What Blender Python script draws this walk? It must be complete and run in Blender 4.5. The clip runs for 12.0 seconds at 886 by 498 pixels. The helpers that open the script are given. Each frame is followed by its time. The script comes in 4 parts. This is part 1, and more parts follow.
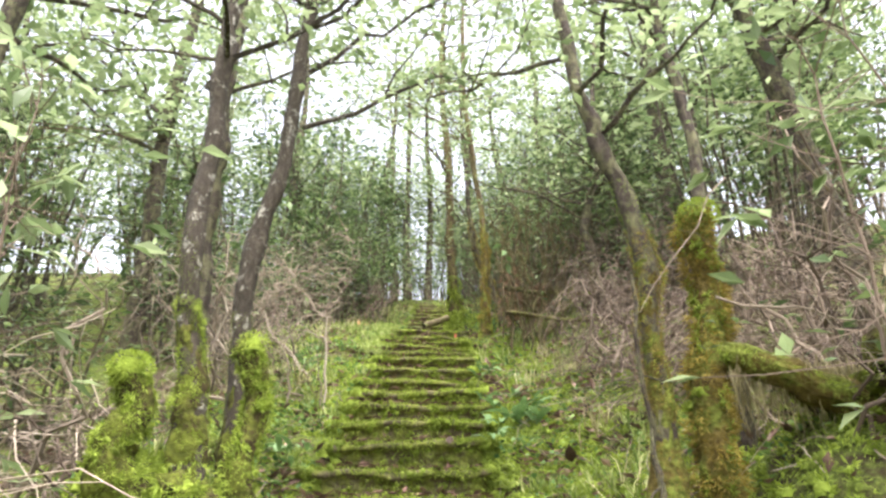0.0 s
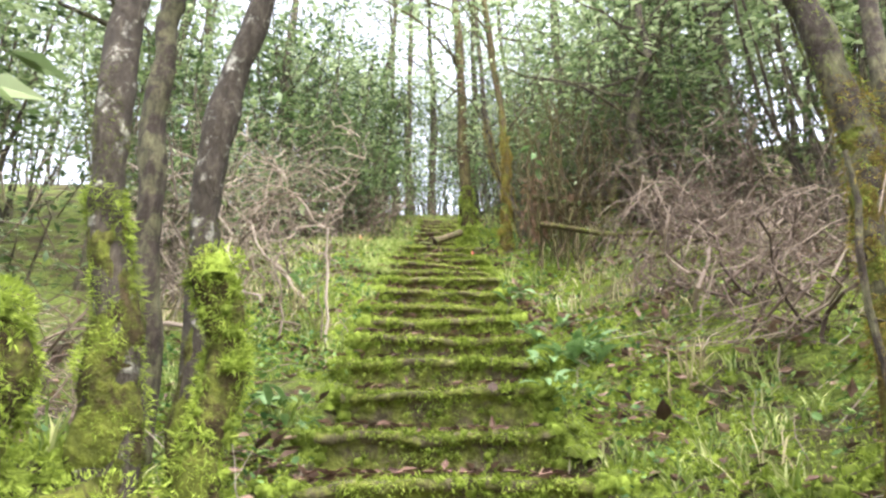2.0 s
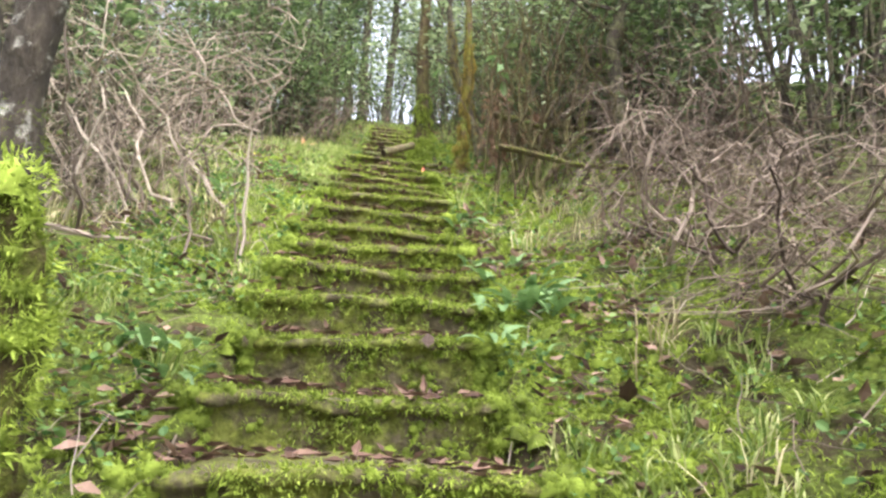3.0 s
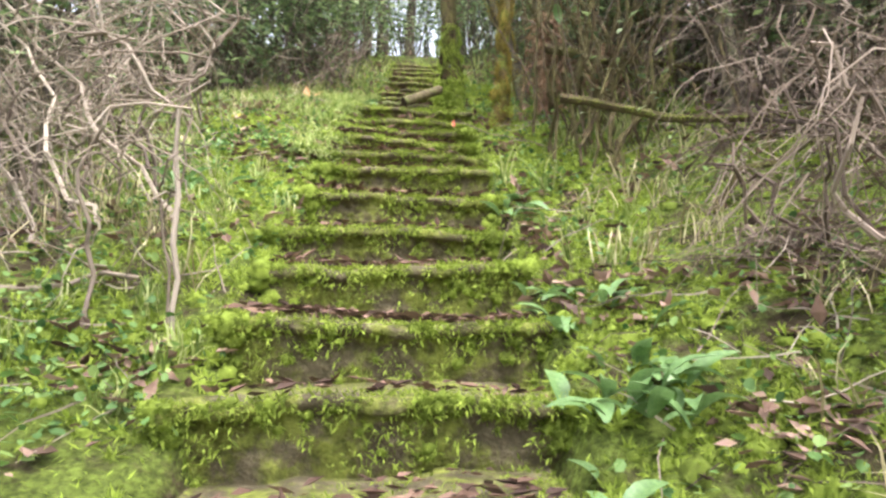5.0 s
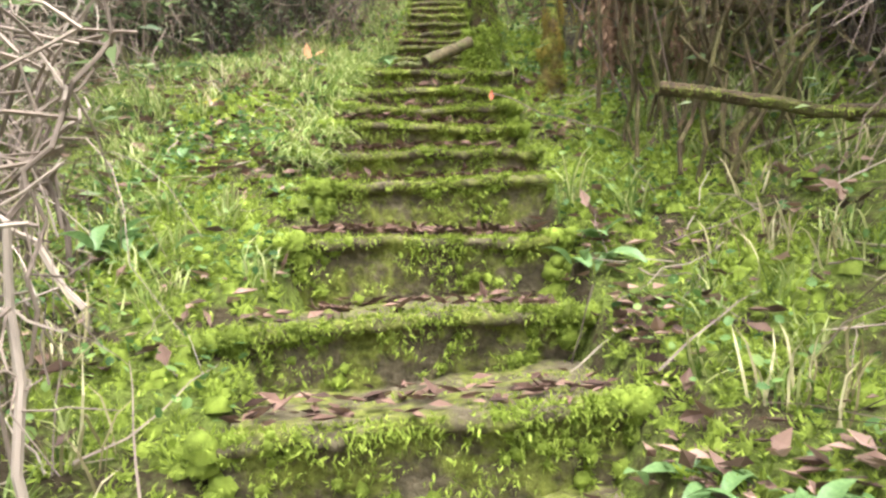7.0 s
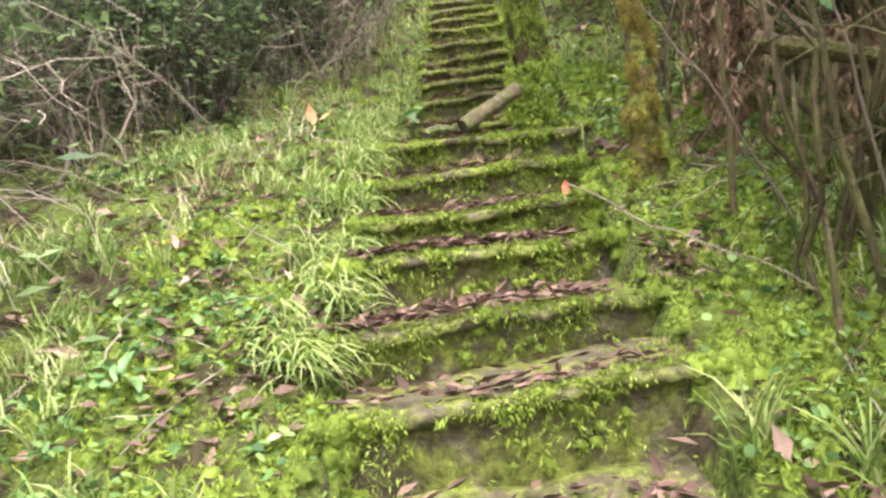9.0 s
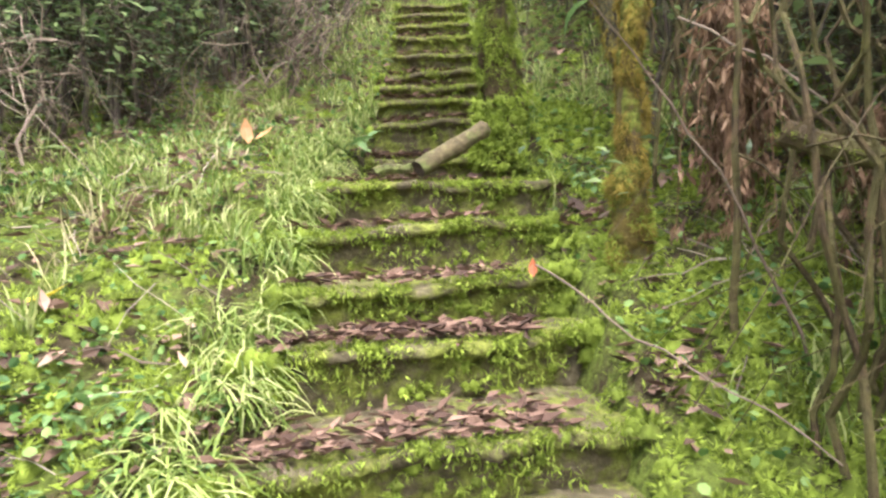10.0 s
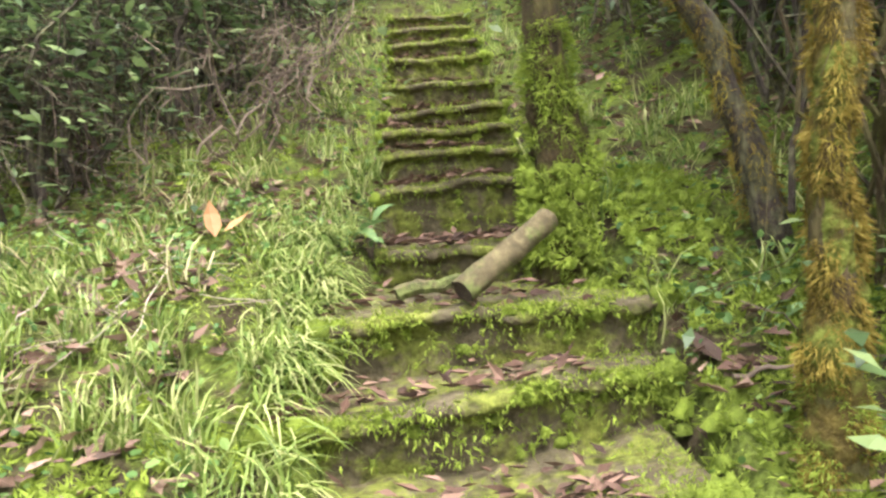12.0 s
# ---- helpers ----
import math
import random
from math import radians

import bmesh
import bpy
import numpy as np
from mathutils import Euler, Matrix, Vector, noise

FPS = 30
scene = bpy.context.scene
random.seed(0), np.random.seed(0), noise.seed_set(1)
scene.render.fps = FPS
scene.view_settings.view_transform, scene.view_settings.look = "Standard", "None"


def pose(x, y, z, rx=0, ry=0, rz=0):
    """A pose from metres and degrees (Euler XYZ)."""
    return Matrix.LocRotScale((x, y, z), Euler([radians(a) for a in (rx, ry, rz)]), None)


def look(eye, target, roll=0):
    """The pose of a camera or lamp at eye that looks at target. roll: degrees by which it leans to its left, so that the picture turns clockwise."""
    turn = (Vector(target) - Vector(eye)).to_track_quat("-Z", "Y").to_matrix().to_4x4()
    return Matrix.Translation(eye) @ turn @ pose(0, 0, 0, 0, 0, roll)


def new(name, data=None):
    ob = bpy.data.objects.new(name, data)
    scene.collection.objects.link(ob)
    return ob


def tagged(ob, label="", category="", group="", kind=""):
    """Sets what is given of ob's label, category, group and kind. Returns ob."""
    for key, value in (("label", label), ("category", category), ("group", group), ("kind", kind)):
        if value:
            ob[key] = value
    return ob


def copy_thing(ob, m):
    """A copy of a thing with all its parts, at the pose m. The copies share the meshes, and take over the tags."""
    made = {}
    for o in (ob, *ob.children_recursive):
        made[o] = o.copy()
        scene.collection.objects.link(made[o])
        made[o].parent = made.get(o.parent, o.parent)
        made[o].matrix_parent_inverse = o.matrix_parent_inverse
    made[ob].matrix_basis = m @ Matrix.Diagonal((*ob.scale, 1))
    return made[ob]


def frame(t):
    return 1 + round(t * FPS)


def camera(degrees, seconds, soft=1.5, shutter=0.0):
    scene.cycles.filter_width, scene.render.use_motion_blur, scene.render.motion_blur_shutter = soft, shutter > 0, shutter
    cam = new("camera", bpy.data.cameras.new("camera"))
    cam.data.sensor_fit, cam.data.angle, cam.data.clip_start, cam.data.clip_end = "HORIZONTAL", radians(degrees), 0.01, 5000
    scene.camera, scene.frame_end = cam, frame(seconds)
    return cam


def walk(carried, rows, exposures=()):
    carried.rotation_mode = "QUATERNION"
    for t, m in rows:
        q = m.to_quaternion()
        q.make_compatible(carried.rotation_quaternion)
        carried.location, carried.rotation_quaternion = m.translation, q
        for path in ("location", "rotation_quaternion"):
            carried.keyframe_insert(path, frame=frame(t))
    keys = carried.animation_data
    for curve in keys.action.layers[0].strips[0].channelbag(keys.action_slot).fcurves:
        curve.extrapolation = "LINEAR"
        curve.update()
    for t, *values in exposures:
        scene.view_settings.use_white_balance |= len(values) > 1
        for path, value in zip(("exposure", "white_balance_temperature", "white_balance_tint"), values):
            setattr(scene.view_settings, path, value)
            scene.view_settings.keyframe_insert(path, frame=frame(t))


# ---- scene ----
# ------------------------------------------------------------------ camera
cam = camera(63.0, 12.0, soft=2.6)
ROWS = [
    (0.0, 0.006, -0.052, 1.344, 114.41, 0.65, 0.39),
    (0.5, -0.146, 0.244, 1.327, 115.00, -1.15, 1.17),
    (1.0, -0.202, 0.523, 1.460, 112.25, -2.91, -1.79),
    (1.5, -0.108, 0.763, 1.557, 110.73, -1.26, -6.04),
    (2.0, -0.223, 1.068, 1.696, 107.88, 0.59, -0.08),
    (2.5, -0.297, 1.342, 1.855, 103.50, -4.36, -1.48),
    (3.0, -0.163, 1.654, 1.943, 100.91, -3.17, -5.07),
    (3.2, -0.157, 1.786, 2.020, 99.43, -0.32, -4.85),
    (4.8, -0.106, 2.911, 2.509, 95.41, 0.89, -2.59),
    (5.0, -0.110, 3.034, 2.576, 95.20, -1.07, -1.94),
    (5.5, -0.069, 3.292, 2.707, 94.17, -2.11, -2.00),
    (6.0, -0.093, 3.563, 2.907, 91.06, 2.66, 2.30),
    (6.5, -0.147, 3.862, 3.021, 91.55, 3.32, 5.33),
    (6.7, -0.142, 3.986, 3.094, 90.54, 1.22, 0.58),
    (8.3, -0.110, 4.971, 3.770, 86.22, 1.14, 0.66),
    (8.5, -0.105, 5.093, 3.830, 86.74, -0.35, -0.35),
    (9.0, -0.215, 5.429, 3.994, 87.34, 6.62, 3.37),
    (9.5, -0.228, 5.680, 4.194, 86.41, 1.49, 2.54),
    (10.0, -0.186, 5.972, 4.285, 86.49, 1.97, -0.18),
    (10.5, -0.298, 6.253, 4.371, 85.56, 7.30, 2.44),
    (11.0, -0.318, 6.494, 4.540, 85.77, 1.83, 0.03),
    (11.5, -0.308, 6.801, 4.618, 86.21, 1.65, -3.56),
    (12.0, -0.377, 7.063, 4.748, 86.00, 4.17, -1.38),
]
walk(cam, [(t, pose(x, y, z, rx, ry, rz)) for t, x, y, z, rx, ry, rz in ROWS],
     exposures=[(0.0, 2.54, 6400, 15), (2.5, 2.66, 6150, 17), (6.0, 2.55, 6150, 16), (9.5, 2.6, 6150, 17), (12.0, 2.62, 6300, 15)])

# ------------------------------------------------------------------ sky and sun (bright overcast)
SUN_ELEVATION, SUN_AZIMUTH = radians(66), radians(165)
world = bpy.data.worlds.new("sky")
scene.world = world
world.use_nodes = True
wn, wl = world.node_tree.nodes, world.node_tree.links
sky = wn.new("ShaderNodeTexSky")
sky.sky_type = "NISHITA"
sky.sun_disc = False
sky.sun_elevation, sky.sun_rotation = SUN_ELEVATION, SUN_AZIMUTH
sky.air_density, sky.dust_density, sky.ozone_density = 1.0, 6.0, 0.6
soft_sky = wn.new("ShaderNodeHueSaturation")
soft_sky.inputs["Saturation"].default_value = 0.34
wl.new(sky.outputs["Color"], soft_sky.inputs["Color"])
wl.new(soft_sky.outputs["Color"], wn["Background"].inputs["Color"])
wn["Background"].inputs["Strength"].default_value = 0.15
sun_data = bpy.data.lights.new("sun", "SUN")
sun_data.energy, sun_data.angle, sun_data.color = 1.0, radians(30), (1.0, 0.97, 0.9)
sun = new("sun", sun_data)
sun.matrix_world = look((0, 0, 30), (-8 * math.sin(SUN_AZIMUTH), -8 * math.cos(SUN_AZIMUTH), 30 - 8 * math.tan(SUN_ELEVATION)))

rng = np.random.default_rng(7)


# ------------------------------------------------------------------ materials
def material(name, stops, rough=0.7, scale=0.0, bump=0.0, translucent=0.0, tone=0.0, detail=6.0, stain=None, stain_scale=1.2, stain_from=0.46, specular=0.35, squash=None):
    """stops: colours from dark to light. scale: the grain's size (per metre). tone: how much each piece differs."""
    m = bpy.data.materials.new(name)
    m.use_nodes = True
    n, l = m.node_tree.nodes, m.node_tree.links
    b = n["Principled BSDF"]
    b.inputs["Roughness"].default_value = rough
    b.inputs["Specular IOR Level"].default_value = specular
    ramp = n.new("ShaderNodeValToRGB")
    els = ramp.color_ramp.elements
    while len(els) < len(stops):
        els.new(0.5)
    for i, c in enumerate(stops):
        els[i].position = 0.12 + 0.76 * i / max(1, len(stops) - 1)
        els[i].color = (*c, 1)
    co = n.new("ShaderNodeTexCoord")
    source = co.outputs["Object"]
    if squash:
        mp = n.new("ShaderNodeMapping")
        mp.inputs["Scale"].default_value = squash
        l.new(source, mp.inputs["Vector"])
        source = mp.outputs["Vector"]
    grain = n.new("ShaderNodeTexNoise")
    grain.inputs["Scale"].default_value = scale or 8.0
    grain.inputs["Detail"].default_value = detail
    grain.inputs["Roughness"].default_value = 0.65
    l.new(source, grain.inputs["Vector"])
    fac = grain.outputs["Fac"]
    if tone:
        at = n.new("ShaderNodeAttribute")
        at.attribute_name = "tone"
        mix = n.new("ShaderNodeMix")
        mix.inputs["Factor"].default_value = tone
        l.new(fac, mix.inputs["A"])
        l.new(at.outputs["Fac"], mix.inputs["B"])
        fac = mix.outputs["Result"]
    l.new(fac, ramp.inputs["Fac"])
    colour = ramp.outputs["Color"]
    if stain:
        st = n.new("ShaderNodeTexNoise")
        st.inputs["Scale"].default_value = stain_scale
        st.inputs["Detail"].default_value = 8.0
        st.inputs["Roughness"].default_value = 0.7
        l.new(co.outputs["Object"], st.inputs["Vector"])
        edge = n.new("ShaderNodeMapRange")
        edge.inputs["From Min"].default_value, edge.inputs["From Max"].default_value = stain_from, stain_from + 0.1
        l.new(st.outputs["Fac"], edge.inputs["Value"])
        blend = n.new("ShaderNodeMix")
        blend.data_type = "RGBA"
        l.new(edge.outputs["Result"], blend.inputs["Factor"])
        l.new(colour, blend.inputs["A"])
        mottle = n.new("ShaderNodeMapRange")
        mottle.inputs["From Min"].default_value, mottle.inputs["From Max"].default_value = 0.32, 0.68
        mottle.inputs["To Min"].default_value, mottle.inputs["To Max"].default_value = 0.3, 1.6
        l.new(grain.outputs["Fac"], mottle.inputs["Value"])
        tint = n.new("ShaderNodeVectorMath")
        tint.operation = "SCALE"
        tint.inputs[0].default_value = stain
        l.new(mottle.outputs["Result"], tint.inputs["Scale"])
        l.new(tint.outputs["Vector"], blend.inputs["B"])
        colour = blend.outputs["Result"]
    l.new(colour, b.inputs["Base Color"])
    if bump:
        bp = n.new("ShaderNodeBump")
        bp.inputs["Strength"].default_value = 0.8
        bp.inputs["Distance"].default_value = bump
        l.new(grain.outputs["Fac"], bp.inputs["Height"])
        l.new(bp.outputs["Normal"], b.inputs["Normal"])
    if translucent:
        tr = n.new("ShaderNodeBsdfTranslucent")
        l.new(colour, tr.inputs["Color"])
        ms = n.new("ShaderNodeMixShader")
        ms.inputs["Fac"].default_value = translucent
        l.new(b.outputs["BSDF"], ms.inputs[1])
        l.new(tr.outputs["BSDF"], ms.inputs[2])
        l.new(ms.outputs["Shader"], n["Material Output"].inputs["Surface"])
    return m


EARTH = material("earth", [(0.018, 0.014, 0.008), (0.045, 0.035, 0.018), (0.09, 0.068, 0.038)], 0.95, 40, 0.04, stain=(0.095, 0.125, 0.022), stain_scale=3.5, stain_from=0.44, specular=0.15)
STONE = material("mossy_stone", [(0.026, 0.021, 0.012), (0.085, 0.07, 0.04), (0.21, 0.18, 0.115)], 0.88, 24, 0.03, stain=(0.13, 0.145, 0.028), stain_scale=6.5, stain_from=0.45, specular=0.2)
MOSS = material("moss", [(0.055, 0.06, 0.018), (0.15, 0.2, 0.03), (0.285, 0.375, 0.055), (0.46, 0.56, 0.12)], 0.9, 38.0, 0.012, translucent=0.3, tone=0.45, detail=8.0, specular=0.15)
MOSS_DARK = material("dark_moss", [(0.04, 0.045, 0.016), (0.1, 0.125, 0.025), (0.2, 0.24, 0.05)], 0.9, 5, translucent=0.25, tone=0.3, detail=6.0, specular=0.15)
MOSS_RUST = material("rusty_moss", [(0.09, 0.058, 0.018), (0.2, 0.15, 0.032), (0.36, 0.31, 0.06)], 0.9, 6, translucent=0.25, tone=0.3, detail=6.0, specular=0.15)
MOSS_BED = material("moss_bed", [(0.028, 0.03, 0.009), (0.09, 0.105, 0.018), (0.24, 0.27, 0.045)], 0.95, 34, 0.04, stain=(0.045, 0.034, 0.016), stain_scale=7, specular=0.1)
RUST_BED = material("rusty_moss_bed", [(0.026, 0.018, 0.008), (0.09, 0.068, 0.02), (0.2, 0.17, 0.04)], 0.95, 34, 0.04, stain=(0.11, 0.13, 0.025), stain_scale=6, specular=0.1)
GRASS = material("grass", [(0.09, 0.14, 0.025), (0.22, 0.3, 0.065), (0.45, 0.47, 0.2)], 0.55, 6, translucent=0.4, tone=0.85)
STRAW = material("dry_grass", [(0.16, 0.135, 0.06), (0.34, 0.3, 0.15), (0.52, 0.47, 0.27)], 0.7, 6, translucent=0.25, tone=0.85)
HERB = material("herb_leaf", [(0.045, 0.1, 0.028), (0.11, 0.2, 0.05), (0.22, 0.32, 0.09)], 0.6, 9, translucent=0.35, tone=0.85, specular=0.3)
BROAD = material("broad_leaf", [(0.055, 0.11, 0.036), (0.125, 0.22, 0.07), (0.24, 0.36, 0.14)], 0.48, 12, translucent=0.3, specular=0.5)
LITTER = material("dead_leaf", [(0.05, 0.03, 0.02), (0.14, 0.085, 0.058), (0.31, 0.21, 0.155)], 0.75, 18, translucent=0.12, tone=0.8)
CHIPS = material("bark_chip", [(0.035, 0.02, 0.014), (0.1, 0.056, 0.038), (0.22, 0.14, 0.1)], 0.85, 40, tone=0.7)
SHRUB_LEAF = material("evergreen_leaf", [(0.032, 0.058, 0.022), (0.085, 0.135, 0.045), (0.21, 0.28, 0.11)], 0.35, 7, translucent=0.35, tone=0.85, specular=0.5)
BRIGHT_LEAF = material("young_leaf", [(0.1, 0.145, 0.06), (0.19, 0.25, 0.11), (0.35, 0.42, 0.23)], 0.42, 7, translucent=0.5, tone=0.8, specular=0.45)
BARK = material("bark", [(0.012, 0.009, 0.007), (0.042, 0.031, 0.023), (0.13, 0.105, 0.08)], 0.92, 40, 0.03, squash=(1, 1, 0.35), stain=(0.1, 0.095, 0.05), stain_scale=12)
BARK_GREY = material("grey_bark", [(0.014, 0.011, 0.008), (0.045, 0.036, 0.025), (0.13, 0.108, 0.078)], 0.92, 46, 0.03, squash=(1, 1, 0.5), stain=(0.33, 0.32, 0.27), stain_scale=17, stain_from=0.56)
BARK_MOSS = material("mossy_bark", [(0.03, 0.024, 0.01), (0.08, 0.07, 0.022), (0.16, 0.15, 0.045)], 0.92, 30, 0.04, squash=(1, 1, 0.4), stain=(0.07, 0.048, 0.022), stain_scale=5)
TWIG = material("dead_twig", [(0.085, 0.064, 0.048), (0.2, 0.158, 0.118), (0.39, 0.33, 0.26)], 0.85, 10, tone=0.8)
TWIG_BROWN = material("brown_twig", [(0.05, 0.034, 0.025), (0.13, 0.095, 0.068), (0.28, 0.22, 0.17)], 0.85, 10, tone=0.8)
FERN_DEAD = material("dead_fern", [(0.09, 0.05, 0.028), (0.21, 0.125, 0.07), (0.36, 0.24, 0.15)], 0.8, 10, translucent=0.2, tone=0.8)
LOG_WOOD = material("log_bark", [(0.03, 0.022, 0.012), (0.1, 0.08, 0.04), (0.24, 0.2, 0.1)], 0.92, 30, 0.015, squash=(1, 0.3, 1), stain=(0.09, 0.105, 0.03), stain_scale=7)
CUT_WOOD = material("rotten_wood", [(0.02, 0.014, 0.01), (0.05, 0.035, 0.024), (0.11, 0.08, 0.05)], 0.95, 30, 0.01)
ORANGE_LEAF = material("orange_leaf", [(0.45, 0.2, 0.08), (0.65, 0.36, 0.2)], 0.6, 20, translucent=0.3)
RED_LEAF = material("red_leaf", [(0.3, 0.07, 0.03), (0.5, 0.16, 0.07)], 0.6, 20, translucent=0.2)
YELLOW_LEAF = material("yellow_leaf", [(0.5, 0.42, 0.03), (0.7, 0.6, 0.06)], 0.6, 20, translucent=0.3)
PALE_LEAF = material("pale_leaf", [(0.5, 0.52, 0.45), (0.72, 0.74, 0.68)], 0.5, 15, translucent=0.2)


# ------------------------------------------------------------------ the lie of the land
def smooth(a, b, v):
    k = np.clip((v - a) / (b - a), 0, 1)
    return k * k * (3 - 2 * k)


def nose(y):
    """Height of the line over the steps' front edges."""
    return np.interp(y, [-60, -8, -1.5, 9.3, 10.6, 16, 24, 60, 200], [-12, -4.2, -0.82, 4.40, 4.80, 7.4, 9.0, 11, 12])


def wave(x, y, f, s):
    """Smooth, cheap unevenness between -1 and 1."""
    return (np.sin(x * f + s) * np.cos(y * f * 0.9 - 1.7 * s) + 0.6 * np.sin(2.3 * f * y + 0.8 * f * x + 2.1 * s) * np.sin(1.9 * f * x - s)) / 1.5


def ground(x, y):
    x, y = np.asarray(x, float), np.asarray(y, float)
    z = nose(y) - 0.07
    right, left = np.clip(x - 0.42, 0, None), np.clip(-0.85 - x, 0, None)
    z = z + 0.42 * smooth(0, 1.3, right) + 0.16 * np.clip(right - 0.8, 0, 12)
    z = z + 0.05 * smooth(0, 0.5, left) - 0.10 * smooth(0.5, 1.5, left) * smooth(9, 6, y) + 0.10 * np.clip(left - 1.5, 0, 12)
    off = smooth(0.35, 0.9, np.abs(x + 0.2))
    z = z + off * (0.05 * wave(x, y, 2.6, 0.4) + 0.025 * wave(x, y, 8.0, 1.3)) + 0.2 * wave(x, y, 0.45, 2.0) * smooth(2, 7, np.abs(x))
    z = z + 0.58 * np.exp(-(((x + 1.15) / 0.36) ** 2) ** 1.5 - ((y - 2.75) / 0.5) ** 2) + 0.3 * np.exp(-(((x - 1.5) / 0.35) ** 2) - ((y - 2.7) / 0.5) ** 2)
    z = z + 0.3 * np.exp(-((x - 0.46) ** 2 + (y - 9.92) ** 2) / 0.09) * smooth(0.14, 0.3, x)
    cut = smooth(0.56, 0.44, np.abs(x + 0.2) + 0.13 * smooth(9.6, 10.1, y)) * smooth(-2.0, -1.4, y) * smooth(14.9, 14.4, y)
    return z - 0.34 * cut


# ------------------------------------------------------------------ mesh helpers
def make(name, verts, faces, mat, parent=None, tones=None, smooth_shade=False):
    me = bpy.data.meshes.new(name)
    me.from_pydata(np.asarray(verts, float).tolist(), [], faces if isinstance(faces, list) else faces.tolist())
    me.materials.append(mat)
    if tones is not None:
        me.attributes.new("tone", "FLOAT", "POINT").data.foreach_set("value", np.asarray(tones, np.float32))
    if smooth_shade:
        me.polygons.foreach_set("use_smooth", np.ones(len(me.polygons), bool))
    ob = new(name, me)
    if parent:
        ob.parent = parent
    return ob


def thing(name, at, label, category, group="", kind=""):
    ob = new(name)
    ob.location = at
    return tagged(ob, label, category, group, kind)


def tube(path, radii, sides=8, rough=0.0, cap=True):
    """A bent, tapered round body along a path."""
    path, radii = np.asarray(path, float), np.asarray(radii, float)
    n = len(path)
    tang = np.gradient(path, axis=0)
    tang /= np.linalg.norm(tang, axis=1)[:, None] + 1e-9
    ref = np.where(np.abs(tang[:, 2:]) > 0.9, [[1.0, 0, 0]], [[0, 0, 1.0]])
    a = np.cross(tang, ref)
    for i in range(1, n):
        b = a[i - 1] - tang[i] * (a[i - 1] @ tang[i])
        a[i] = b
    a /= np.linalg.norm(a, axis=1)[:, None] + 1e-9
    b = np.cross(tang, a)
    th = np.linspace(0, 2 * np.pi, sides, endpoint=False)
    r = radii[:, None] * (1 + rough * rng.normal(size=(n, sides)))
    v = path[:, None] + r[..., None] * (np.cos(th)[None, :, None] * a[:, None] + np.sin(th)[None, :, None] * b[:, None])
    v = v.reshape(-1, 3)
    f = [[i * sides + j, i * sides + (j + 1) % sides, (i + 1) * sides + (j + 1) % sides, (i + 1) * sides + j] for i in range(n - 1) for j in range(sides)]
    if cap:
        f += [list(range(sides))[::-1], list(range((n - 1) * sides, n * sides))]
    return v, f


def join(parts):
    vs, fs, k = [], [], 0
    for v, f in parts:
        vs.append(v)
        fs += [[i + k for i in q] for q in f]
        k += len(v)
    return np.concatenate(vs), fs


def bend(p0, p1, n, wob, sag=0.0):
    """A wandering line from p0 to p1."""
    k = np.linspace(0, 1, n)[:, None]
    p = np.asarray(p0) * (1 - k) + np.asarray(p1) * k
    w = np.cumsum(rng.normal(size=(n, 3)), axis=0)
    w = w - k * w[-1]
    p = p + w * wob
    p[:, 2] -= sag * (4 * k * (1 - k))[:, 0] * -1
    return p


LEAF_V = np.array([(0, 0, 0), (-0.2, 0.42, 0.05), (0, 0.5, -0.02), (0.2, 0.42, 0.05), (0, 1, -0.1)])
LEAF_F = [(0, 2, 1), (0, 3, 2), (1, 2, 4), (2, 3, 4)]
SLIM_V = np.array([(0, 0, 0), (-0.13, 0.5, 0.02), (0.13, 0.5, 0.02), (0, 1, -0.12)])
SLIM_F = [(0, 2, 1), (1, 2, 3)]
ROUND_V = np.array([(0, 0, 0), (-0.36, 0.3, 0.06), (-0.34, 0.75, 0.04), (0, 1, -0.03), (0.34, 0.75, 0.04), (0.36, 0.3, 0.06)])
ROUND_F = [(0, 3, 2, 1), (0, 5, 4, 3)]
BLADE_V = np.array([(-0.02, 0, 0), (0.02, 0, 0), (-0.02, 0.35, 0.06), (0.02, 0.35, 0.06), (-0.016, 0.66, 0.02), (0.016, 0.66, 0.02), (0, 0.92, -0.2)])
BLADE_F = [(0, 1, 3, 2), (2, 3, 5, 4), (4, 5, 6)]
STRAND_V = np.array([(0, 0, 0), (-0.06, 0.45, 0.05), (0.06, 0.45, 0.05), (0.02, 1, -0.22)])
FROND_V = np.array([(0, 0, 0), (-0.12, 0.4, 0.03), (0.12, 0.4, 0.03), (0, 1, -0.15)])
CURL_V = np.array([(0, 0, 0), (-0.25, 0.35, 0.14), (0, 0.45, -0.03), (0.27, 0.4, 0.1), (0.03, 1, 0.12)])


